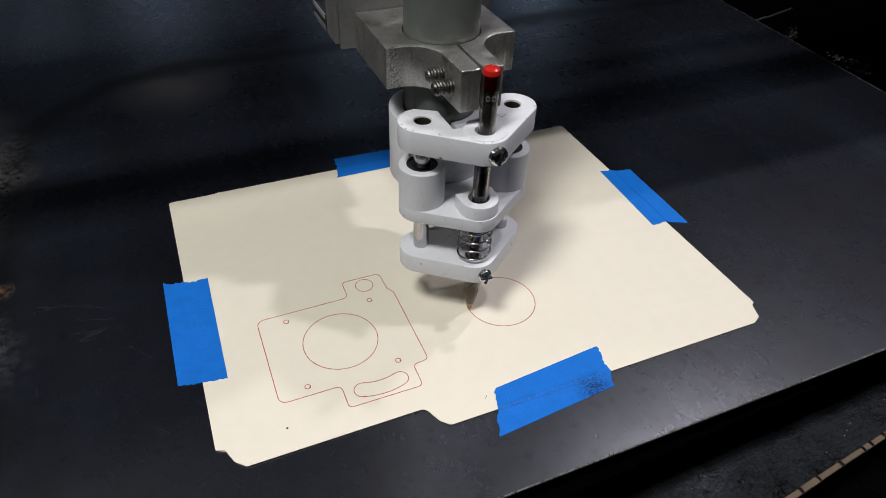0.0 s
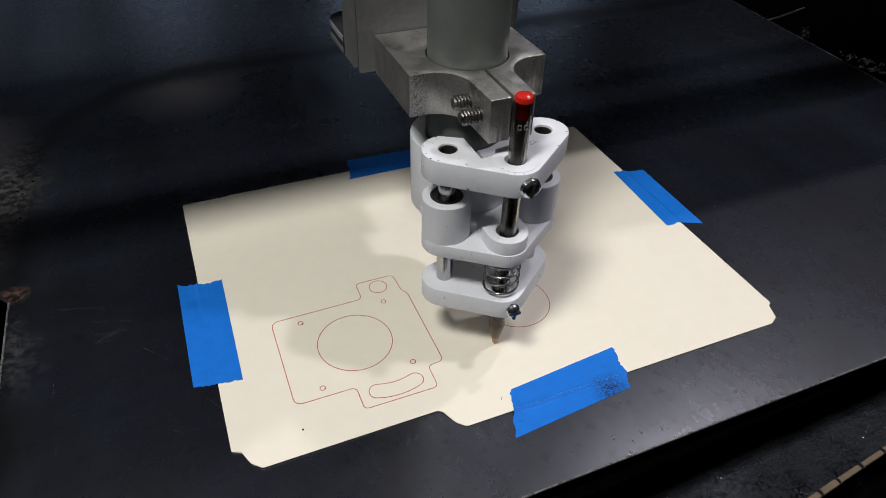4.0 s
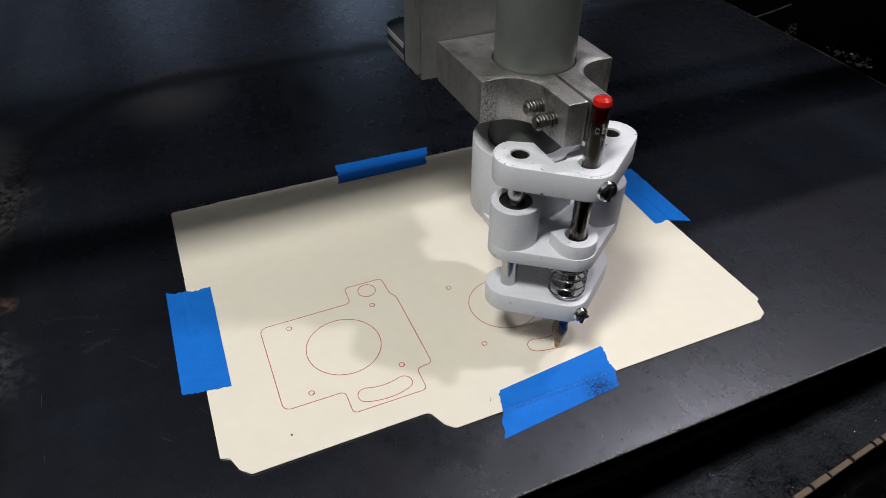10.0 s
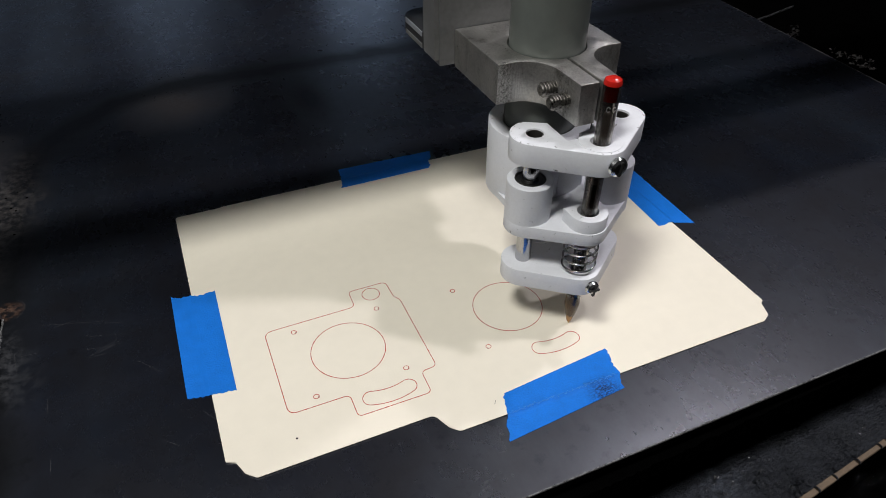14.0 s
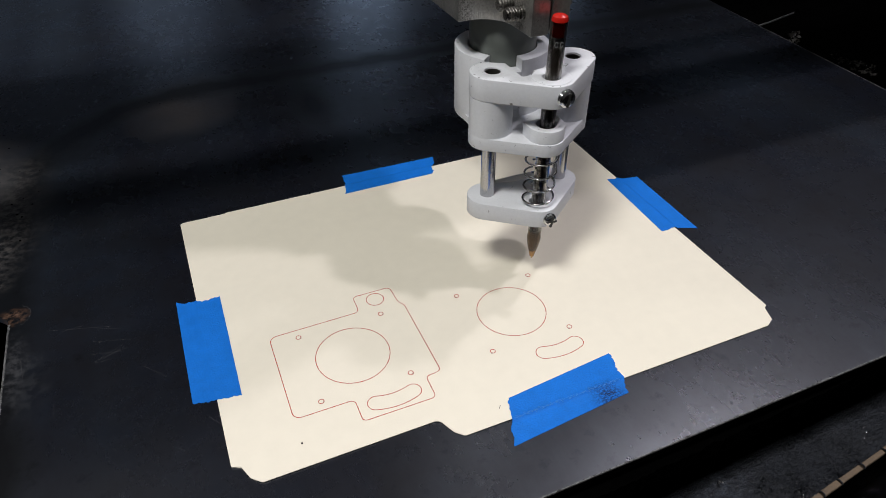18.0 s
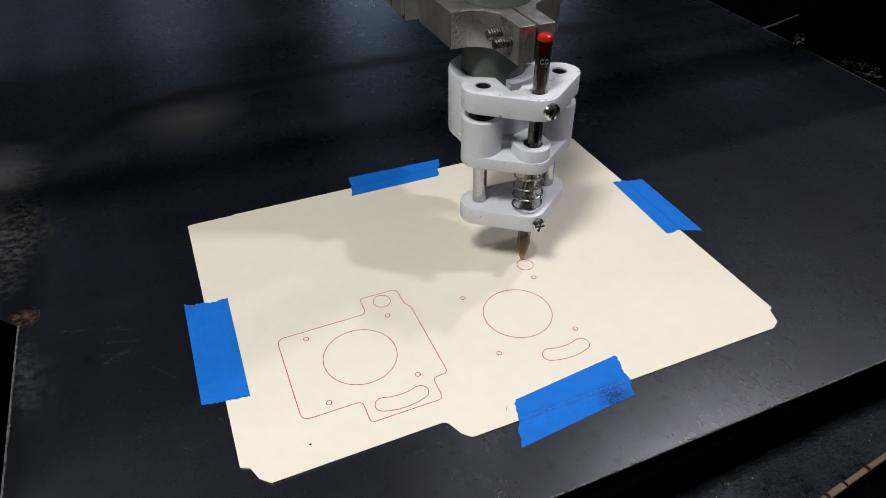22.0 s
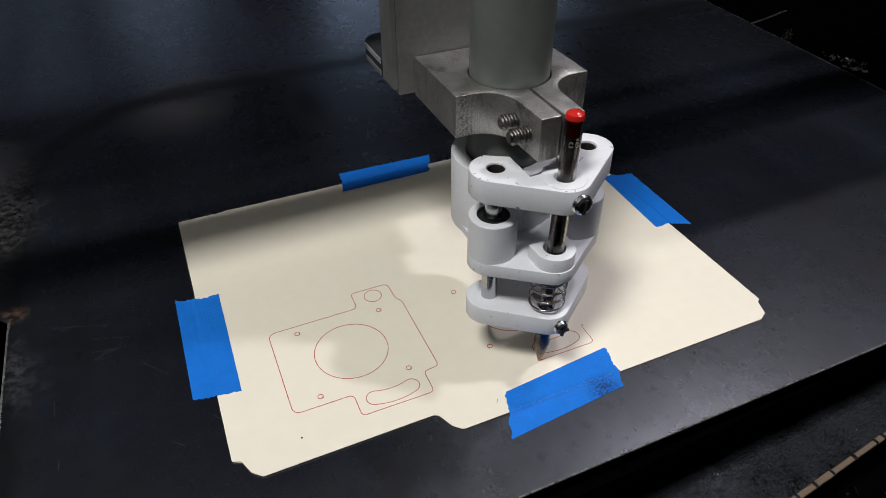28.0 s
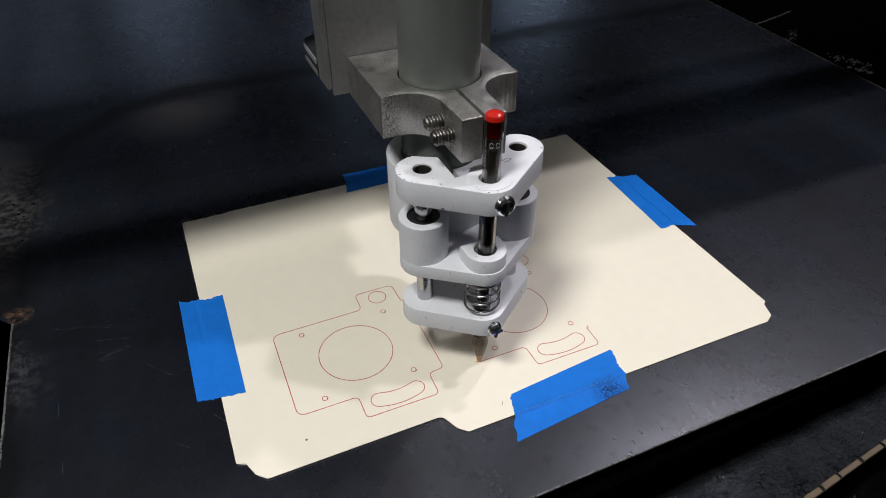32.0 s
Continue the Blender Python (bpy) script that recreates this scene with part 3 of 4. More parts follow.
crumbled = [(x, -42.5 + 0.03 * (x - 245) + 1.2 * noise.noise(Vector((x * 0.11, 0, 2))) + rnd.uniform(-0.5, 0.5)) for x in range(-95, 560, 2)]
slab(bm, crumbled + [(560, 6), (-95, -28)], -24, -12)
tagged(new("edge_shade_strip", finish(bm, "edge_shade_strip", PIT_AND_SHADE_BLACK, False)), "added black strip for the shade under the sheet's edge", "rail")
# spatter beyond the far end of the sheet
for cx, cy, length, turn, many in ((690, 364, 44, 40, 60), (641, 291, 7, 0, 8), (690, 280, 46, -70, 70), (656, 236, 40, -75, 40), (657, 465, 22, 0, 14)):
    bm = bmesh.new()
    for k in range(many):
        a = rnd.uniform(-0.5, 0.5) * length
        lump(bm, cx + a * math.cos(radians(turn)) + rnd.uniform(-6, 6), cy + a * math.sin(radians(turn)) + rnd.uniform(-6, 6), -28 + rnd.uniform(-5, 4), rnd.uniform(0.8, 4.2))
    tagged(new("slag_crust", finish(bm, "slag_crust", SPATTER, False)), "crust of cutting spatter on a slat end", "slag", kind="stuff")
sliver = tagged(new("steel_sliver", finish(sweep(bmesh.new(), [(653, 386, -16), (668, 384, -13), (686, 390, -14), (713, 394, -12)], 1.1, 6), "steel_sliver", EDGE)), "thin bright sliver of cut steel lying on the slag", "offcut")

# ---- the folder ----
bm = bmesh.new()
FOLDER = [(0, 27, 1), (4, 25.5, 2), (7, 18, 3), (11.5, 13.8, 2), (95.5, 13.8, 4), (99.5, 4.5, 4), (103.5, 0.6, 3), (287, 0, 3), (292.5, 3, 2), (295.5, 11.5, 2), (298, 13, 1), (298, 227.6, 2), (0, 227.4, 2)]
folder = thing("manila_folder", "closed cream manila file folder taped to the steel sheet", "folder", pose(0, 0, 0))
slab(bm, rounded(FOLDER), -0.42, 0)
part("front_flap", bm, MANILA, folder)
bm = bmesh.new()
slab(bm, rounded([(0.6, 27, 1), (4.5, 25, 2), (8, 17, 3), (12, 14.6, 2), (285, 14.6, 3), (297.4, 16, 3), (298, 228.6, 1), (30.5, 228.8, 0.5), (27, 227.4, 0.5), (0.4, 227.2, 1)]), -0.86, -0.46)
part("back_flap", bm, MANILA, folder)


def tape(corners, fold, label, seed, smudge=0, cup=(0, 0)):
    """A torn strip that bends over the folder's edge: high over the card, low over the steel.
    Corners in millimetres, the first two and the last two being the torn ends."""
    rnd = random.Random(seed)
    axis, sign, place = fold
    n, m = 34, 30
    c00, c01, c11, c10 = [Vector(c) for c in corners]
    run = ((c10 - c00) + (c11 - c01)).normalized()
    tear = [[rnd.uniform(-0.45, 0.45) + 1.3 * noise.noise(Vector((k * 0.13, seed, e * 5))) + cup[e] * math.sin(math.pi * k / m) ** 0.7 for k in range(m + 1)] for e in (0, 1)]
    bm = bmesh.new()
    top, bottom = [], []
    for i in range(n + 1):
        u = i / n
        rows = ([], [])
        for j in range(m + 1):
            v = j / m
            q = c00.lerp(c10, u).lerp(c01.lerp(c11, u), v)
            q = q + run * (tear[0][j] * max(0, 1 - u * 12) + tear[1][j] * max(0, 1 - (1 - u) * 12))
            d = (q[axis] - place) * sign
            f = min(1.0, max(0.0, (d - 0.5) / 1.8))
            z = 0.22 - f * f * (3 - 2 * f) * 0.80 + 0.16 * max(0.0, noise.noise(Vector((q.x * 0.16, q.y * 0.16, seed))))
            z += (0.30 if smudge else 0.06) * math.exp(-(d - 0.2) ** 2 / 0.9)
            if d > 1.5 and d < 5:
                z += 0.12 * (1 + noise.noise(Vector((q.x * 0.1, q.y * 0.1, 7))))
            rows[0].append(bm.verts.new((q.x * MM, q.y * MM, z * MM)))
            rows[1].append(bm.verts.new((q.x * MM, q.y * MM, (z - 0.12) * MM)))
        top.append(rows[0])
        bottom.append(rows[1])
    for i in range(n):
        for j in range(m):
            bm.faces.new((top[i][j], top[i + 1][j], top[i + 1][j + 1], top[i][j + 1]))
            bm.faces.new((bottom[i][j], bottom[i][j + 1], bottom[i + 1][j + 1], bottom[i + 1][j]))
    rim = [(i, 0) for i in range(n)] + [(n, j) for j in range(m)] + [(i, m) for i in range(n, 0, -1)] + [(0, j) for j in range(m, 0, -1)]
    for (a, b), (c, d) in zip(rim, rim[1:] + rim[:1]):
        bm.faces.new((top[a][b], bottom[a][b], bottom[c][d], top[c][d]))
    ob = tagged(new("tape_strip", finish(bm, "tape_strip", SMUDGED if smudge else TAPE)), label, "tape", "tape strips")
    if not smudge:
        return ob
    bm = bmesh.new()
    for _ in range(170):
        u = rnd.uniform(0.02, 0.97)
        a, b = c00.lerp(c10, u), c01.lerp(c11, u)
        v = (place + sign * (0.2 + rnd.gauss(0, 0.5)) - a[axis]) / (b[axis] - a[axis])
        q = a.lerp(b, v)
        d = run * rnd.uniform(0.2, 0.7)
        ribbon(bm, [q - d, q, q + d], rnd.uniform(0.08, 0.2), 0.30, 0.62)
    part("crease", bm, CREASE, ob, "pale crease over the card's edge", False)
    return ob


tape([(-11, 150), (13, 144.5), (11.8, 66), (-11.4, 70.6)], (0, -1, 0), "blue painter's tape strip with torn ends over the folder's short edge", 1, 0, (2.4, 0))
tape([(131.8, 12), (122.3, -13.4), (189.3, -8), (194.6, 17.4)], (1, -1, 0.6), "blue painter's tape strip with a dark smudge over the folder's tab", 2, 1)
tape([(110.8, 217.9), (115, 242.8), (187.8, 241.2), (177, 218.3)], (1, 1, 227.6), "blue painter's tape strip over the folder's long fold", 3, 0, (1.6, 0))
tape([(290.3, 160), (313.2, 156), (311.8, 88), (287.4, 94)], (0, 1, 298), "blue painter's tape strip on the folder's far short edge", 4, 0, (0, -1.8))

# ---- the drawings ----
OUTLINE = rounded([(100, 41.2, 2.6), (99.8, 27, 2.4), (62.2, 27.2, 2.2), (62.2, 41.2, 2.6), (32, 41.3, 4), (32.2, 99.4, 4), (83.2, 99.8, 3), (83.4, 112.9, 2.4), (105.8, 112.8, 2.8), (106.2, 99, 2), (108.7, 95.5, 2.5), (108.6, 41.8, 2.6)], 7)
MID = (81, 63.6)
SLOT = circle(*MID, 25.8, 12, 267, 251) + circle(MID[0] + 30 * math.cos(radians(251)), MID[1] + 30 * math.sin(radians(251)), 4.2, 10, 71, 251)[1:] + circle(*MID, 34.2, 16, 251, 289)[1:] + circle(MID[0] + 30 * math.cos(radians(289)), MID[1] + 30 * math.sin(radians(289)), 4.2, 10, -71, 109)[1:] + circle(*MID, 25.8, 12, 289, 267)[1:]
TRACED = circle(*MID, 25.8, 16, 284, 251) + circle(MID[0] + 30 * math.cos(radians(251)), MID[1] + 30 * math.sin(radians(251)), 4.2, 10, 71, 251)[1:] + circle(*MID, 34.2, 16, 251, 289)[1:] + circle(MID[0] + 30 * math.cos(radians(289)), MID[1] + 30 * math.sin(radians(289)), 4.2, 10, -71, 109)[1:] + circle(*MID, 25.8, 4, 289, 284)[1:]
HOLES = ((47, 93.8), (46.9, 46.8), (93.8, 46.5), (93.9, 93.6))
BORE, BORE_R = (70.4, 70.3), 19.5
TAB, TAB_R = (94.8, 106.2), 5.0
STEP = (92.1, -3.7)

first = thing("ink_drawing", "finished red ballpoint outline of a square gasket", "drawing", pose(0, 0, 0), "gasket drawings")
part("outline", ribbon(bmesh.new(), along(OUTLINE, 1.0, True), closed=True), INK, first)
part("bore_circle", ribbon(bmesh.new(), circle(*BORE, BORE_R, 96), closed=True), INK, first)
part("tab_circle", ribbon(bmesh.new(), circle(*TAB, TAB_R, 40), closed=True), INK, first)
part("slot", ribbon(bmesh.new(), along(SLOT, 0.8, True), closed=True), INK, first)
for hx, hy in HOLES:
    part("bolt_circle", ribbon(bmesh.new(), circle(hx, hy, 1.35, 20), closed=True), INK, first)
    part("ink_blot", lathe(bmesh.new(), [(0.42, -0.05), (0.38, 0.075)], hx + 1.0, hy - 0.8, 10), DARK_RED, first)
bm = bmesh.new()
lathe(bm, [(0.55, -0.05), (0.5, 0.08)], 32.3, 26.8, 12)
tagged(new("pen_dot", finish(bm, "pen_dot", DARK_INK)), "small black pen dot on the folder", "pen mark")

bm = bmesh.new()
for x0, y0, x1, y1 in ((125.0, 8.2, 126.4, 9.8),):
    ribbon(bm, [(x0 + (x1 - x0) * k / 4, y0 + (y1 - y0) * k / 4 + rnd.uniform(-0.1, 0.1)) for k in range(5)], 0.22, -0.05, 0.03)
tagged(new("pencil_smear", finish(bm, "pencil_smear", DARK_INK)), "small grey pencil smear on the folder", "pencil mark")
second = thing("ink_drawing", "red ballpoint outline of a square gasket being drawn", "drawing", pose(0, 0, 0), "gasket drawings")
shift = lambda pts: [(x + STEP[0], y + STEP[1]) for x, y in pts]
part("bore_circle", ribbon(bmesh.new(), shift(circle(*BORE, BORE_R, 96)), closed=True), INK, second)
GROWING = []


def drawn(name, pts, start, end, count):
    """A line that the pen lays down piece by piece between two times."""
    n = len(pts) - 1
    for k in range(count):
        a, b = round(n * k / count), round(n * (k + 1) / count)
        ob = part(name, ribbon(bmesh.new(), pts[a:b + 1]), INK, second)
        GROWING.append((ob, start + (end - start) * (k + 0.5) / count))


RING = lambda c, r, a: shift(circle(*c, r, 24, a, a + 359.9))
drawn("bolt_circle", RING(HOLES[0], 1.35, 230), 1.6, 2.7, 2)
drawn("bolt_circle", RING(HOLES[1], 1.35, 230), 4.0, 5.1, 2)
drawn("slot", shift(along(TRACED + TRACED[:1], 0.6)), 6.75, 12.6, 30)
drawn("bolt_circle", RING(HOLES[2], 1.35, 230), 14.0, 15.0, 2)
drawn("bolt_circle", RING(HOLES[3], 1.35, 230), 16.4, 17.4, 2)
drawn("tab_circle", RING(TAB, TAB_R, 90), 18.9, 21.85, 12)
for (hx, hy), when in zip(HOLES, (1.65, 4.05, 14.05, 16.45)):
    GROWING.append((part("ink_blot", lathe(bmesh.new(), [(0.42, -0.05), (0.38, 0.075)], hx + STEP[0] - 0.9, hy + STEP[1] - 1.0, 10), DARK_RED, second), when))
low = along(shift([(101.2, 39.6)] + OUTLINE[2:4 * 8 + 4]), 0.8)
drawn("outline", low, 23.55, 32.0, 34)

# ---- the machine ----
head = thing("torch_carriage", "aluminium torch clamp with a grey torch barrel on a z-axis plate", "machine head")
arc_l = circle(-25.5, 21.5, 15, 10, 90, 0)
bm = bmesh.new()
half = [(-32.5, 83), (-32.5, 36.5)] + arc_l + [(-10, 4.4), (-0.8, 4.4)]
ring = [(18.7 * math.cos(radians(a)), 50 + 18.7 * math.sin(radians(a))) for a in np.linspace(267.6, 90, 30)]
left = half + ring + [(0, 83)]
slab(bm, left, 120, 139.5, bevel=0.35)
slab(bm, [(-x, y) for x, y in left][::-1], 120, 139.5, bevel=0.35)
part("clamp_block", bm, ALU, head, "milled aluminium clamp with a slotted neck")
bm = bmesh.new()
lathe(bm, [(18.1, 64), (18.1, 420)], 0, 50, 56)
part("torch_barrel", bm, TUBE, head, "smooth grey-green torch barrel")
bm = bmesh.new()
lathe(bm, [(9, 50), (12.5, 51), (13, 54), (12, 55), (13, 57), (12, 58), (14, 60), (14, 66)], 0, 50, 32)
part("torch_nozzle", bm, BLACK, head, "dark torch nozzle end")


def threaded(bm, length, r, pitch):
    rings, z = [(r * 0.7, 0)], 0.6
    while z < length:
        rings += [(r * 0.74, z), (r * 0.76, z + pitch * 0.15), (r, z + pitch * 0.45), (r, z + pitch * 0.65)]
        z += pitch
    return lathe(bm, rings + [(r * 0.8, length)], n=20)


for bx, by, bz in ((-18.0, 23.6, 130.4), (-19.2, 13.4, 129)):
    bm = threaded(bmesh.new(), 13, 3.45, 1.45)
    bmesh.ops.transform(bm, matrix=pose(bx * MM, by * MM, bz * MM, 0, 90, 0), verts=bm.verts)
    part("clamp_bolt", bm, BOLT, head, "threaded steel bolt end")
bm = bmesh.new()
box(bm, -40.5, 40.5, 83.7, 97, 121, 460, bevel=0.5)
part("z_plate", bm, ALU_DARK, head)
bm = bmesh.new()
box(bm, -43, -40.7, 84.5, 99, 124, 460, bevel=0.3)
box(bm, 40.7, 43, 84.5, 99, 124, 460, bevel=0.3)
part("side_rail", bm, ALU_DARK, head)
bm = bmesh.new()
slab(bm, rounded([(-43.5, 99.2, 0), (43.5, 99.2, 0), (43.5, 133, 11), (-43.5, 133, 11)]), 125, 134, bevel=0.6)
bracket = part("rear_bracket", bm, GANTRY, head, "black bracket with a bright edge")
bm = bmesh.new()
slab(bm, [(-44.0, 99.5), (-43.3, 99.5), (-43.3, 123), (-44.0, 122)], 131.4, 134.1, bevel=0.25)
part("bright_edge", bm, BARE, bracket, "bare aluminium edge")
bm = bmesh.new()
slab(bm, [(-44.0, 99.5), (-43.3, 99.5), (-43.3, 123), (-44.0, 122)], 125.4, 127.8, bevel=0.25)
part("lower_edge", bm, ALU_DARK, bracket, "dull grey lower edge")
bm = bmesh.new()
for y, z in ((87.5, 131), (88.0, 128), (87.2, 126), (88.4, 133.5)):
    lathe(bm, [(0.45, -0.06), (0.35, 0.05)], n=8)
    bmesh.ops.transform(bm, matrix=pose(-40.5 * MM, y * MM, z * MM, 0, -90, 0), verts=bm.verts[-16:])
part("dirt_specks", bm, BLACK, head, "black specks of dirt")

gantry = thing("gantry_beam", "dark gantry beam spanning the cutting table", "gantry")
bm = bmesh.new()
box(bm, -1500, 1800, 99.5, 147, 196, 216, bevel=3)
part("lower_rail", bm, GANTRY, gantry)
bm = bmesh.new()
box(bm, -1500, 1800, 150, 290, 290, 330, bevel=3)
part("beam", bm, GANTRY, gantry)

ROD_A, ROD_B = (-22.1, 17.7), (23.9, 17.8)
holder = thing("pen_holder", "white printed plastic pen holder body clamped round the torch", "pen holder")
lobes = circle(*ROD_A, 11.4, 40) + circle(*ROD_B, 11.1, 40) + circle(0.4, -0.4, 10.2, 40)
bm = bmesh.new()
slab(bm, hull(lobes), 61.5, 68.5, bevel=0.4)
slab(bm, circle(0.4, -0.4, 9.7, 36, 180, 360) + [(10.1, 6), (-9.3, 6)], 61.6, 75.6, [circle(0.4, -0.4, 5.2, 28)], bevel=0.35)
for rod in (ROD_A, ROD_B):
    lathe(bm, [(11.3, 61.7), (11.3, 88.6), (10.9, 89), (7.6, 89), (7.6, 86)], *rod, 40)
part("body", bm, PLASTIC, holder)
bm = bmesh.new()
slab(bm, circle(0, 50, 25.8, 60, -94, 222) + circle(0, 50, 18.6, 48, 222, -94), 62, 100, bevel=0.4)
slab(bm, circle(0, 50, 25.6, 14, 221, 267) + circle(0, 50, 18.6, 14, 267, 221), 62, 94, bevel=0.25)
box(bm, -25, -12, 20, 50, 62, 66)
box(bm, 12, 25, 20, 50, 62, 66)
part("collar", bm, PLASTIC, holder, "collar with a stepped gap at its front")
bm = bmesh.new()
for k in range(26):
    x0 = -11 + 22 * k / 26
    box(bm, x0, x0 + rnd.uniform(0.4, 0.85), 24.2 - rnd.uniform(0.2, 1.0), 26.2, rnd.uniform(84, 87), 91.0 + rnd.uniform(-1.2, 0.6))
part("support_scar", bm, PLASTIC, holder, "rough torn support lines in the print", False)
for sx, sy in (ROD_A, ROD_B):
    bm = bmesh.new()
    lathe(bm, [(7.55, 70), (7.55, 88.6), (6.9, 88.6), (6.8, 88.1), (4.6, 88.1), (4.5, 88.5), (4.2, 88.5)], sx, sy, 32)
    part("bearing", bm, BLACK, holder, "black linear bearing")

slider = thing("pen_slider", "white plastic pen slider on two steel rods with a ballpoint pen", "pen slider")
lobes = circle(*ROD_A, 11.2, 36) + circle(23.3, 17.4, 10.6, 36) + circle(0.4, -0.4, 10.6, 36)
lower = hull(lobes)
bm = bmesh.new()
flat = [(23.3 - 45.4 * k / 12, 28.0 + 0.9 * k / 12 - 5.5 * math.sin(math.pi * k / 12) ** 1.5) for k in range(1, 12)]
k = next(i for i in range(len(lower)) if lower[i][0] > 22.4 and lower[i][1] > 27.6)
lower = lower[:k + 1] + flat + lower[k + 1:]
slab(bm, lower, 30, 40.5, [circle(0, 0, 4.3, 24)], bevel=0.5)
part("lower_plate", bm, PLASTIC, slider)
bm = bmesh.new()
a = hull(circle(*ROD_A, 11.6, 40) + circle(0.8, -1, 11.3, 40) + circle(24.2, 17.8, 11.5, 40))
a = [p for p in a if not (-16 < p[0] < 18 and p[1] > 10)]
top_r = min([p for p in a if p[0] > 0 and p[1] > 17], key=lambda p: p[0])
i = a.index(top_r)
a = a[:i + 1] + [(13.2, 23.6), (3.6, 11.4), (-3.4, 10.2), (-4.4, 6.0), (-12.0, 5.8), (-12.2, 23.6)] + a[i + 1:]
slab(bm, a, 101.4, 113.2, [circle(*ROD_A, 4.1, 24), circle(24.2, 18, 4.1, 24), circle(0.6, -0.8, 4.6, 24)], bevel=0.5)
slab(bm, circle(0.6, -0.8, 9.8, 40), 113.1, 113.5, [circle(0.6, -0.8, 4.6, 24)], bevel=0.2)
part("upper_plate", bm, PLASTIC, slider)
bm = bmesh.new()
for _ in range(22):
    k = rnd.randrange(len(a) - 1)
    p, q = Vector(a[k]), Vector(a[k + 1])
    c = p.lerp(q, rnd.random())
    c = c + (Vector((1, 9)) - c).normalized() * rnd.uniform(0.5, 1.3)
    d = Vector((rnd.uniform(-1, 1), rnd.uniform(-1, 1))) * rnd.uniform(0.2, 0.8)
    ribbon(bm, [c - d, c, c + d], rnd.uniform(0.12, 0.4), 113.1, 113.23)
for _ in range(9):
    c = Vector((13 + rnd.uniform(-3.5, 3.5), 9 + rnd.uniform(-1.5, 1.5)))
    ribbon(bm, [c, c + Vector((1.2, 0.8))], 0.25, 113.1, 113.23)
tagged(part("scuff_marks", bm, ROD_END, slider, "dark nicks and smears", False), kind="stuff")
for sx, sy in (ROD_A, ROD_B):
    bm = bmesh.new()
    lathe(bm, [(3.6, 31), (4, 31.5), (4, 103), (3.5, 103.5)], sx, sy, 28)
    part("guide_rod", bm, CHROME, slider, "polished steel rod")
TILT = pose(0, 0, 0, 0.85, 0.35, 0)
# rod ends coloured dark for the shade inside the holes
for sx, sy in (ROD_A, ROD_B):
    tube = slab(bmesh.new(), circle(sx, sy, 4.05, 24), 103.6, 112.4, [circle(sx, sy, 3.5, 24)])
    lathe(tube, [(3.9, 103), (3.9, 104.5)], sx, sy, 24)
    part("rod_end", tube, ROD_END, slider, "grey hollow rod end, darkened for the shade in its hole")
pen = part("pen_barrel", slab(bmesh.new(), circle(0, 0, 3.9, 24), 21, 141.2, [circle(0, 0, 2.9, 24)]), CLEAR, slider, "clear smoky ballpoint pen barrel")
part("refill", lathe(bmesh.new(), [(0.9, 4), (1.6, 9), (1.75, 16), (1.75, 91.8)], n=16), REFILL, pen)
part("refill_tube", lathe(bmesh.new(), [(1.7, 92), (1.7, 127.4), (1.2, 128.2)], n=16), TUBE_END, pen, "pale hollow refill end")
part("end_plug", lathe(bmesh.new(), [(2.85, 134), (2.85, 141.2), (3.95, 141.3), (3.95, 142.2), (3.5, 143.4), (2.4, 144.1), (0.8, 144.4)], n=28), RED, pen, "red plastic end plug")
part("nose", lathe(bmesh.new(), [(2.5, 6.8), (3.2, 10), (3.95, 14.5), (4.05, 16.5), (3.7, 18), (3.7, 21)], n=24), SMOKE, pen, "smoky plastic pen nose")
part("nose_end", lathe(bmesh.new(), [(0.9, 1.6), (1.3, 1.9), (1.8, 4.2), (2.45, 6.9)], n=24), AMBER, pen, "amber plastic nose end")
part("ball_tip", lathe(bmesh.new(), [(0.35, 0.05), (0.5, 0.4), (0.8, 1.9), (0.8, 3)], n=16), BRASS, pen, "brass ball tip")
for turn in (-25, 12):
    for z in (131.2,):
        bm = bmesh.new()
        sweep(bm, [(0.75 * math.cos(a), -3.95, z + 1.2 * math.sin(a)) for a in np.linspace(0.4, 5.9, 12)], 0.16, 5)
        bmesh.ops.rotate(bm, matrix=Matrix.Rotation(radians(turn - 12), 3, "Z"), verts=bm.verts)
        part("printed_mark", bm, PRINT, pen, "pale printed mark")
pen.matrix_basis = TILT
for name, sy, sz in (("upper_screw", -12.6, 108.4), ("lower_screw", -10.8, 36.6)):
    bm = bmesh.new()
    lathe(bm, [(1.9, -3), (1.9, 1.4), (4.3, 1.5), (4.6, 2.4), (4.2, 3.9), (3.1, 4.8), (1.5, 5.2)], n=24)
    if name == "lower_screw":
        bmesh.ops.scale(bm, vec=(0.82, 0.82, 1), verts=bm.verts)
    bmesh.ops.transform(bm, matrix=pose(0.5 * MM, sy * MM, sz * MM, 90, 0, 0), verts=bm.verts)
    screw = part("screw", bm, SCREW, slider, "shiny slotted screw head")
    bm = bmesh.new()
    box(bm, -0.6, 0.6, -3.4, 3.4, 3.2, 5.35)
    if name == "lower_screw":
        box(bm, -3.0, 3.0, -0.55, 0.55, 3.25, 5.3)
    bmesh.ops.transform(bm, matrix=pose(0.5 * MM, sy * MM, sz * MM, 90, 8, 0), verts=bm.verts)
    part("slot", bm, BLACK, screw)
COILS = []
TURNS = 4
for k in range(TURNS):
    pts = [(8.3 * math.cos(a), 8.3 * math.sin(a), 4.6 * (a - math.pi / 2) / (2 * math.pi)) for a in np.linspace(math.pi / 2, 2.5 * math.pi, 33)]
    COILS.append(part("spring_coil", sweep(bmesh.new(), pts, 0.55), CHROME, slider, "bright steel spring coil", angle=80))

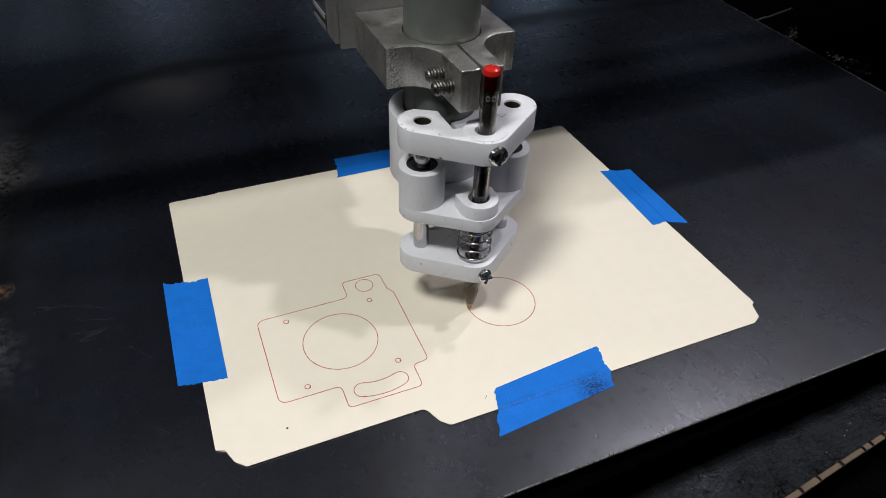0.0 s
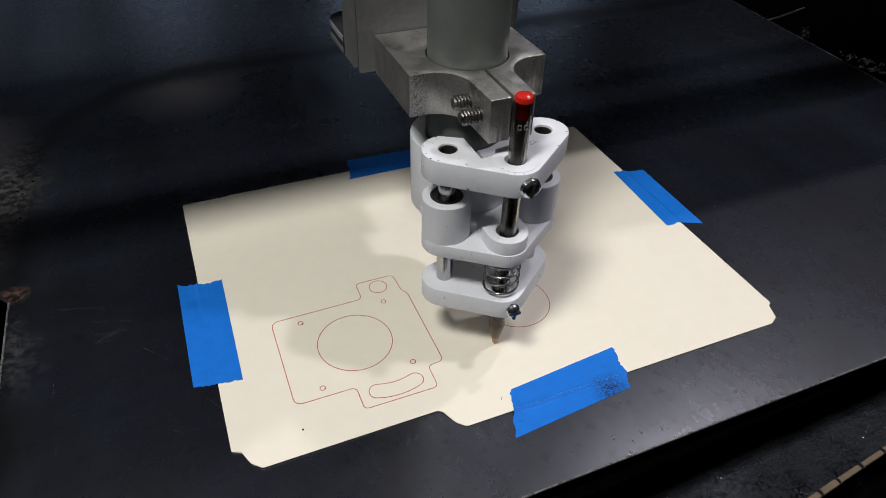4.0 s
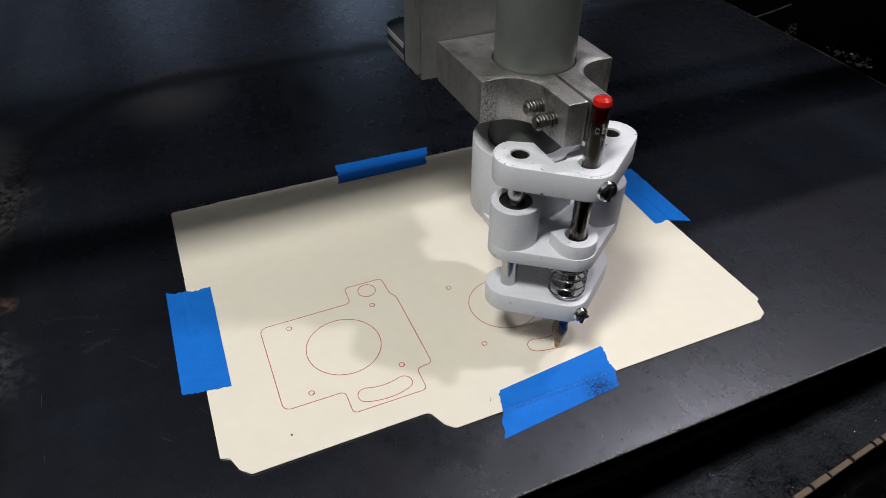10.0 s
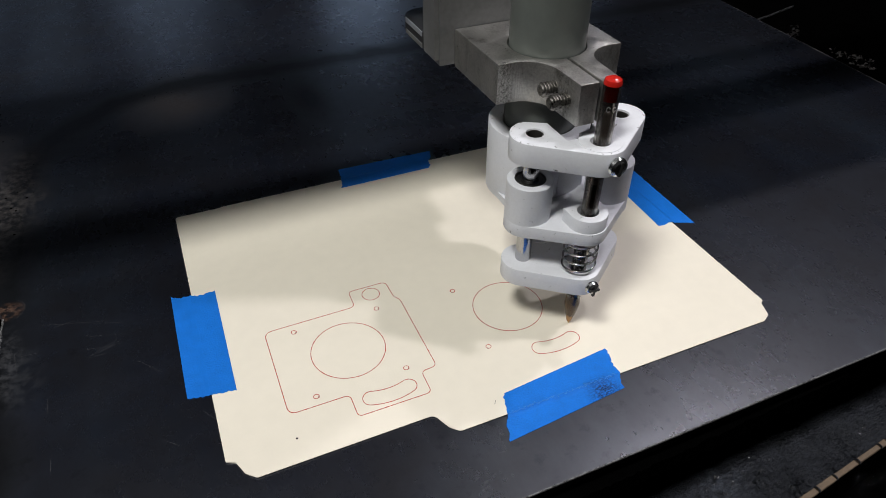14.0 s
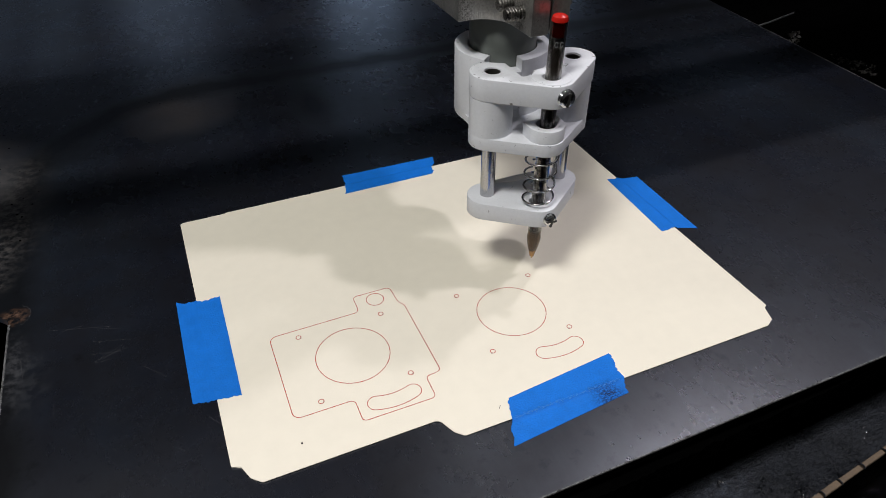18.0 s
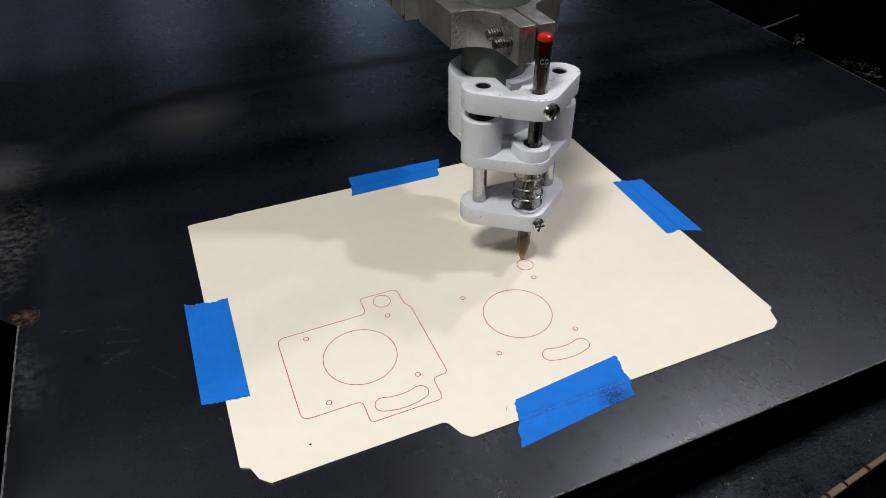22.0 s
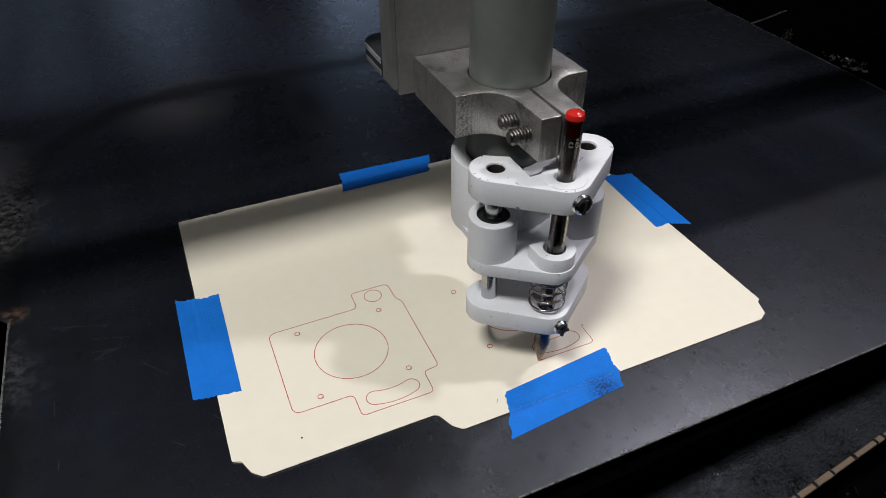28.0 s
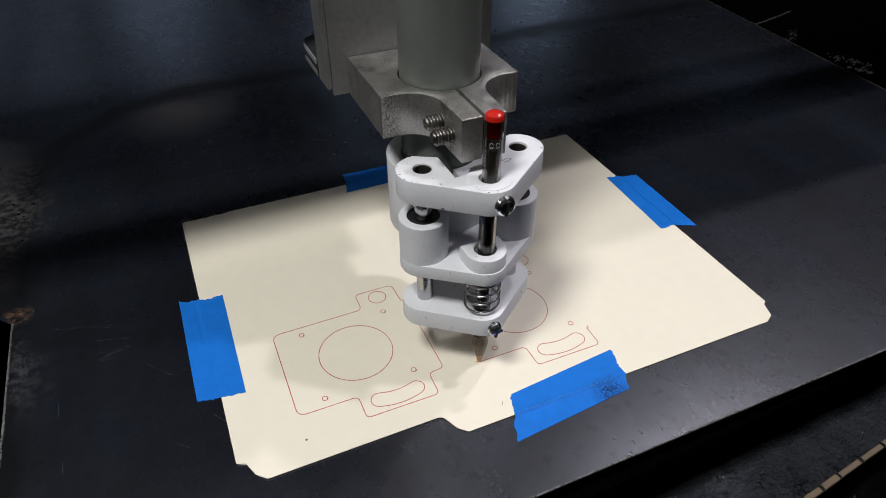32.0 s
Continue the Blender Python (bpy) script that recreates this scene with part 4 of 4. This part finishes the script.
# ---- movement ----
# seconds, x, y of the pen tip and the lift of the carriage, in millimetres
RIDE = [
    (0, 142.9, 66.6, 1.1), (0.2, 142.9, 66.4, 1.2), (0.3, 142.9, 66.3, 5), (0.5, 142.7, 66, 20), (0.65, 142.7, 66, 27), (0.7, 142.5, 67, 27.5),
    (0.8, 140.5, 76, 28), (0.9, 138.6, 86.5, 28), (1.0, 138.2, 88, 27), (1.3, 138.2, 88.2, 9), (1.5, 138.4, 88.6, 2.5), (1.7, 138.6, 89, 0),
    (2, 139.4, 91.1, 0), (2.3, 140.5, 89.8, 0), (2.5, 138.9, 88.5, 0), (2.7, 138.6, 88.9, 2), (3, 138.7, 88.8, 22.8), (3.15, 138.7, 88.5, 28),
    (3.3, 138.5, 66, 28), (3.5, 138.2, 42, 26), (3.9, 137.9, 42.4, 2), (4.05, 138, 42.4, 0), (4.5, 139.2, 44.4, 0), (4.8, 140, 42.8, 0),
    (5.1, 138.2, 42.2, 0), (5.25, 138.2, 42.2, 2), (5.5, 138.6, 42, 17.5), (5.65, 139, 42, 27), (5.8, 157, 37.5, 27), (6, 177.7, 33.6, 26.4),
    (6.1, 179.5, 33.7, 25), (6.5, 179.6, 34, 7), (6.75, 179.2, 34.1, 0), (7, 176.8, 34.3, 0), (7.5, 171.2, 34.4, 0), (8, 166.3, 35.6, 0),
    (8.5, 161.4, 34.4, 0), (9, 161.9, 29.2, 0), (9.5, 166.9, 26.6, 0), (10, 172.4, 25.7, 0), (10.5, 177.5, 25.6, 0), (11, 182.6, 26.6, 0),
    (11.5, 186.7, 30, 0), (12, 184.9, 34.6, 0), (12.5, 180.1, 34.4, 0), (12.65, 179.6, 34.2, 1), (13, 180.4, 35, 20.3), (13.15, 180.6, 35.2, 27),
    (13.3, 185, 40.3, 26), (13.5, 186.3, 41.4, 17.4), (13.8, 186.7, 41.6, 3), (14, 187, 41.7, 0), (14.5, 185.4, 43.9, 0), (14.9, 185.2, 41.6, 0),
    (15.05, 185.2, 41.6, 3), (15.35, 185.3, 42, 27), (15.45, 185.3, 45, 28), (15.75, 186.5, 88, 28), (15.85, 186.8, 89, 27), (16.2, 187, 89.3, 3),
    (16.35, 187, 89.6, 0), (16.6, 187.2, 90.8, 0), (17, 185.6, 91.5, 0), (17.3, 186.5, 88.8, 0), (17.5, 187, 89.4, 3.8), (18, 187.2, 90, 25.5),
    (18.1, 187.2, 90.5, 28), (18.25, 186.8, 103, 28), (18.35, 186.8, 106.5, 27), (18.5, 186.8, 107, 20), (18.8, 186.8, 107.4, 4), (18.95, 186.7, 107.5, 0),
    (19.5, 182.4, 104.8, 0), (20, 183.5, 98.8, 0), (20.5, 188.4, 97.8, 0), (21, 191.8, 101.9, 0), (21.5, 190, 106.4, 0), (21.8, 187.4, 107.4, 0),
    (22, 187, 107.4, 7), (22.2, 187, 107.4, 15), (22.5, 187.4, 107.3, 28), (22.58, 187.6, 106, 28), (22.7, 190, 83, 28), (22.8, 191.8, 57, 28),
    (22.9, 192.6, 40, 28), (23, 192.8, 34.4, 27), (23.1, 193, 34.8, 24.5), (23.3, 193.2, 35.4, 12), (23.5, 193.3, 35.6, 3.6), (23.65, 193, 35, 0),
    (24, 192.5, 32, 0), (24.5, 192, 26.2, 0), (25, 190.4, 23.6, 0), (25.5, 185.2, 23.3, 0), (26.5, 174.2, 23.3, 0), (27.5, 163, 23.4, 0),
    (28, 157.8, 23.6, 0), (28.5, 154.6, 26.8, 0), (29, 154.4, 32.4, 0), (29.5, 152.8, 37, 0), (30, 148, 37.6, 0), (30.5, 142.8, 37.6, 0),
    (31, 137.6, 37.6, 0), (31.5, 132.2, 37.6, 0), (32, 126.9, 37.8, 0)]
SLACK = 12.4


def motions():
    walk(head, [(t, pose(x * MM, y * MM, z * MM)) for t, x, y, z in RIDE])
    walk(holder, [(t, pose(x * MM, y * MM, z * MM)) for t, x, y, z in RIDE])
    walk(slider, [(t, pose(x * MM, y * MM, max(0.0, z - SLACK) * MM)) for t, x, y, z in RIDE])
    walk(gantry, [(t, pose(0, y * MM, 0)) for t, x, y, z in RIDE])
    for k, coil in enumerate(COILS):
        walk(coil, [(t, pose(0, 0, (41.6 + (20.0 + min(z, SLACK)) * k / TURNS) * MM)) for t, x, y, z in RIDE])
    for ob, t in GROWING:
        walk(ob, [(0, pose(0, 0, -2.5 * MM)), (t - 0.1, pose(0, 0, -2.5 * MM)), (t, pose(0, 0, 0)), (32, pose(0, 0, 0))] if t < 31.95 else [(0, pose(0, 0, -2.5 * MM)), (t - 0.1, pose(0, 0, -2.5 * MM)), (32, pose(0, 0, 0))])


motions()
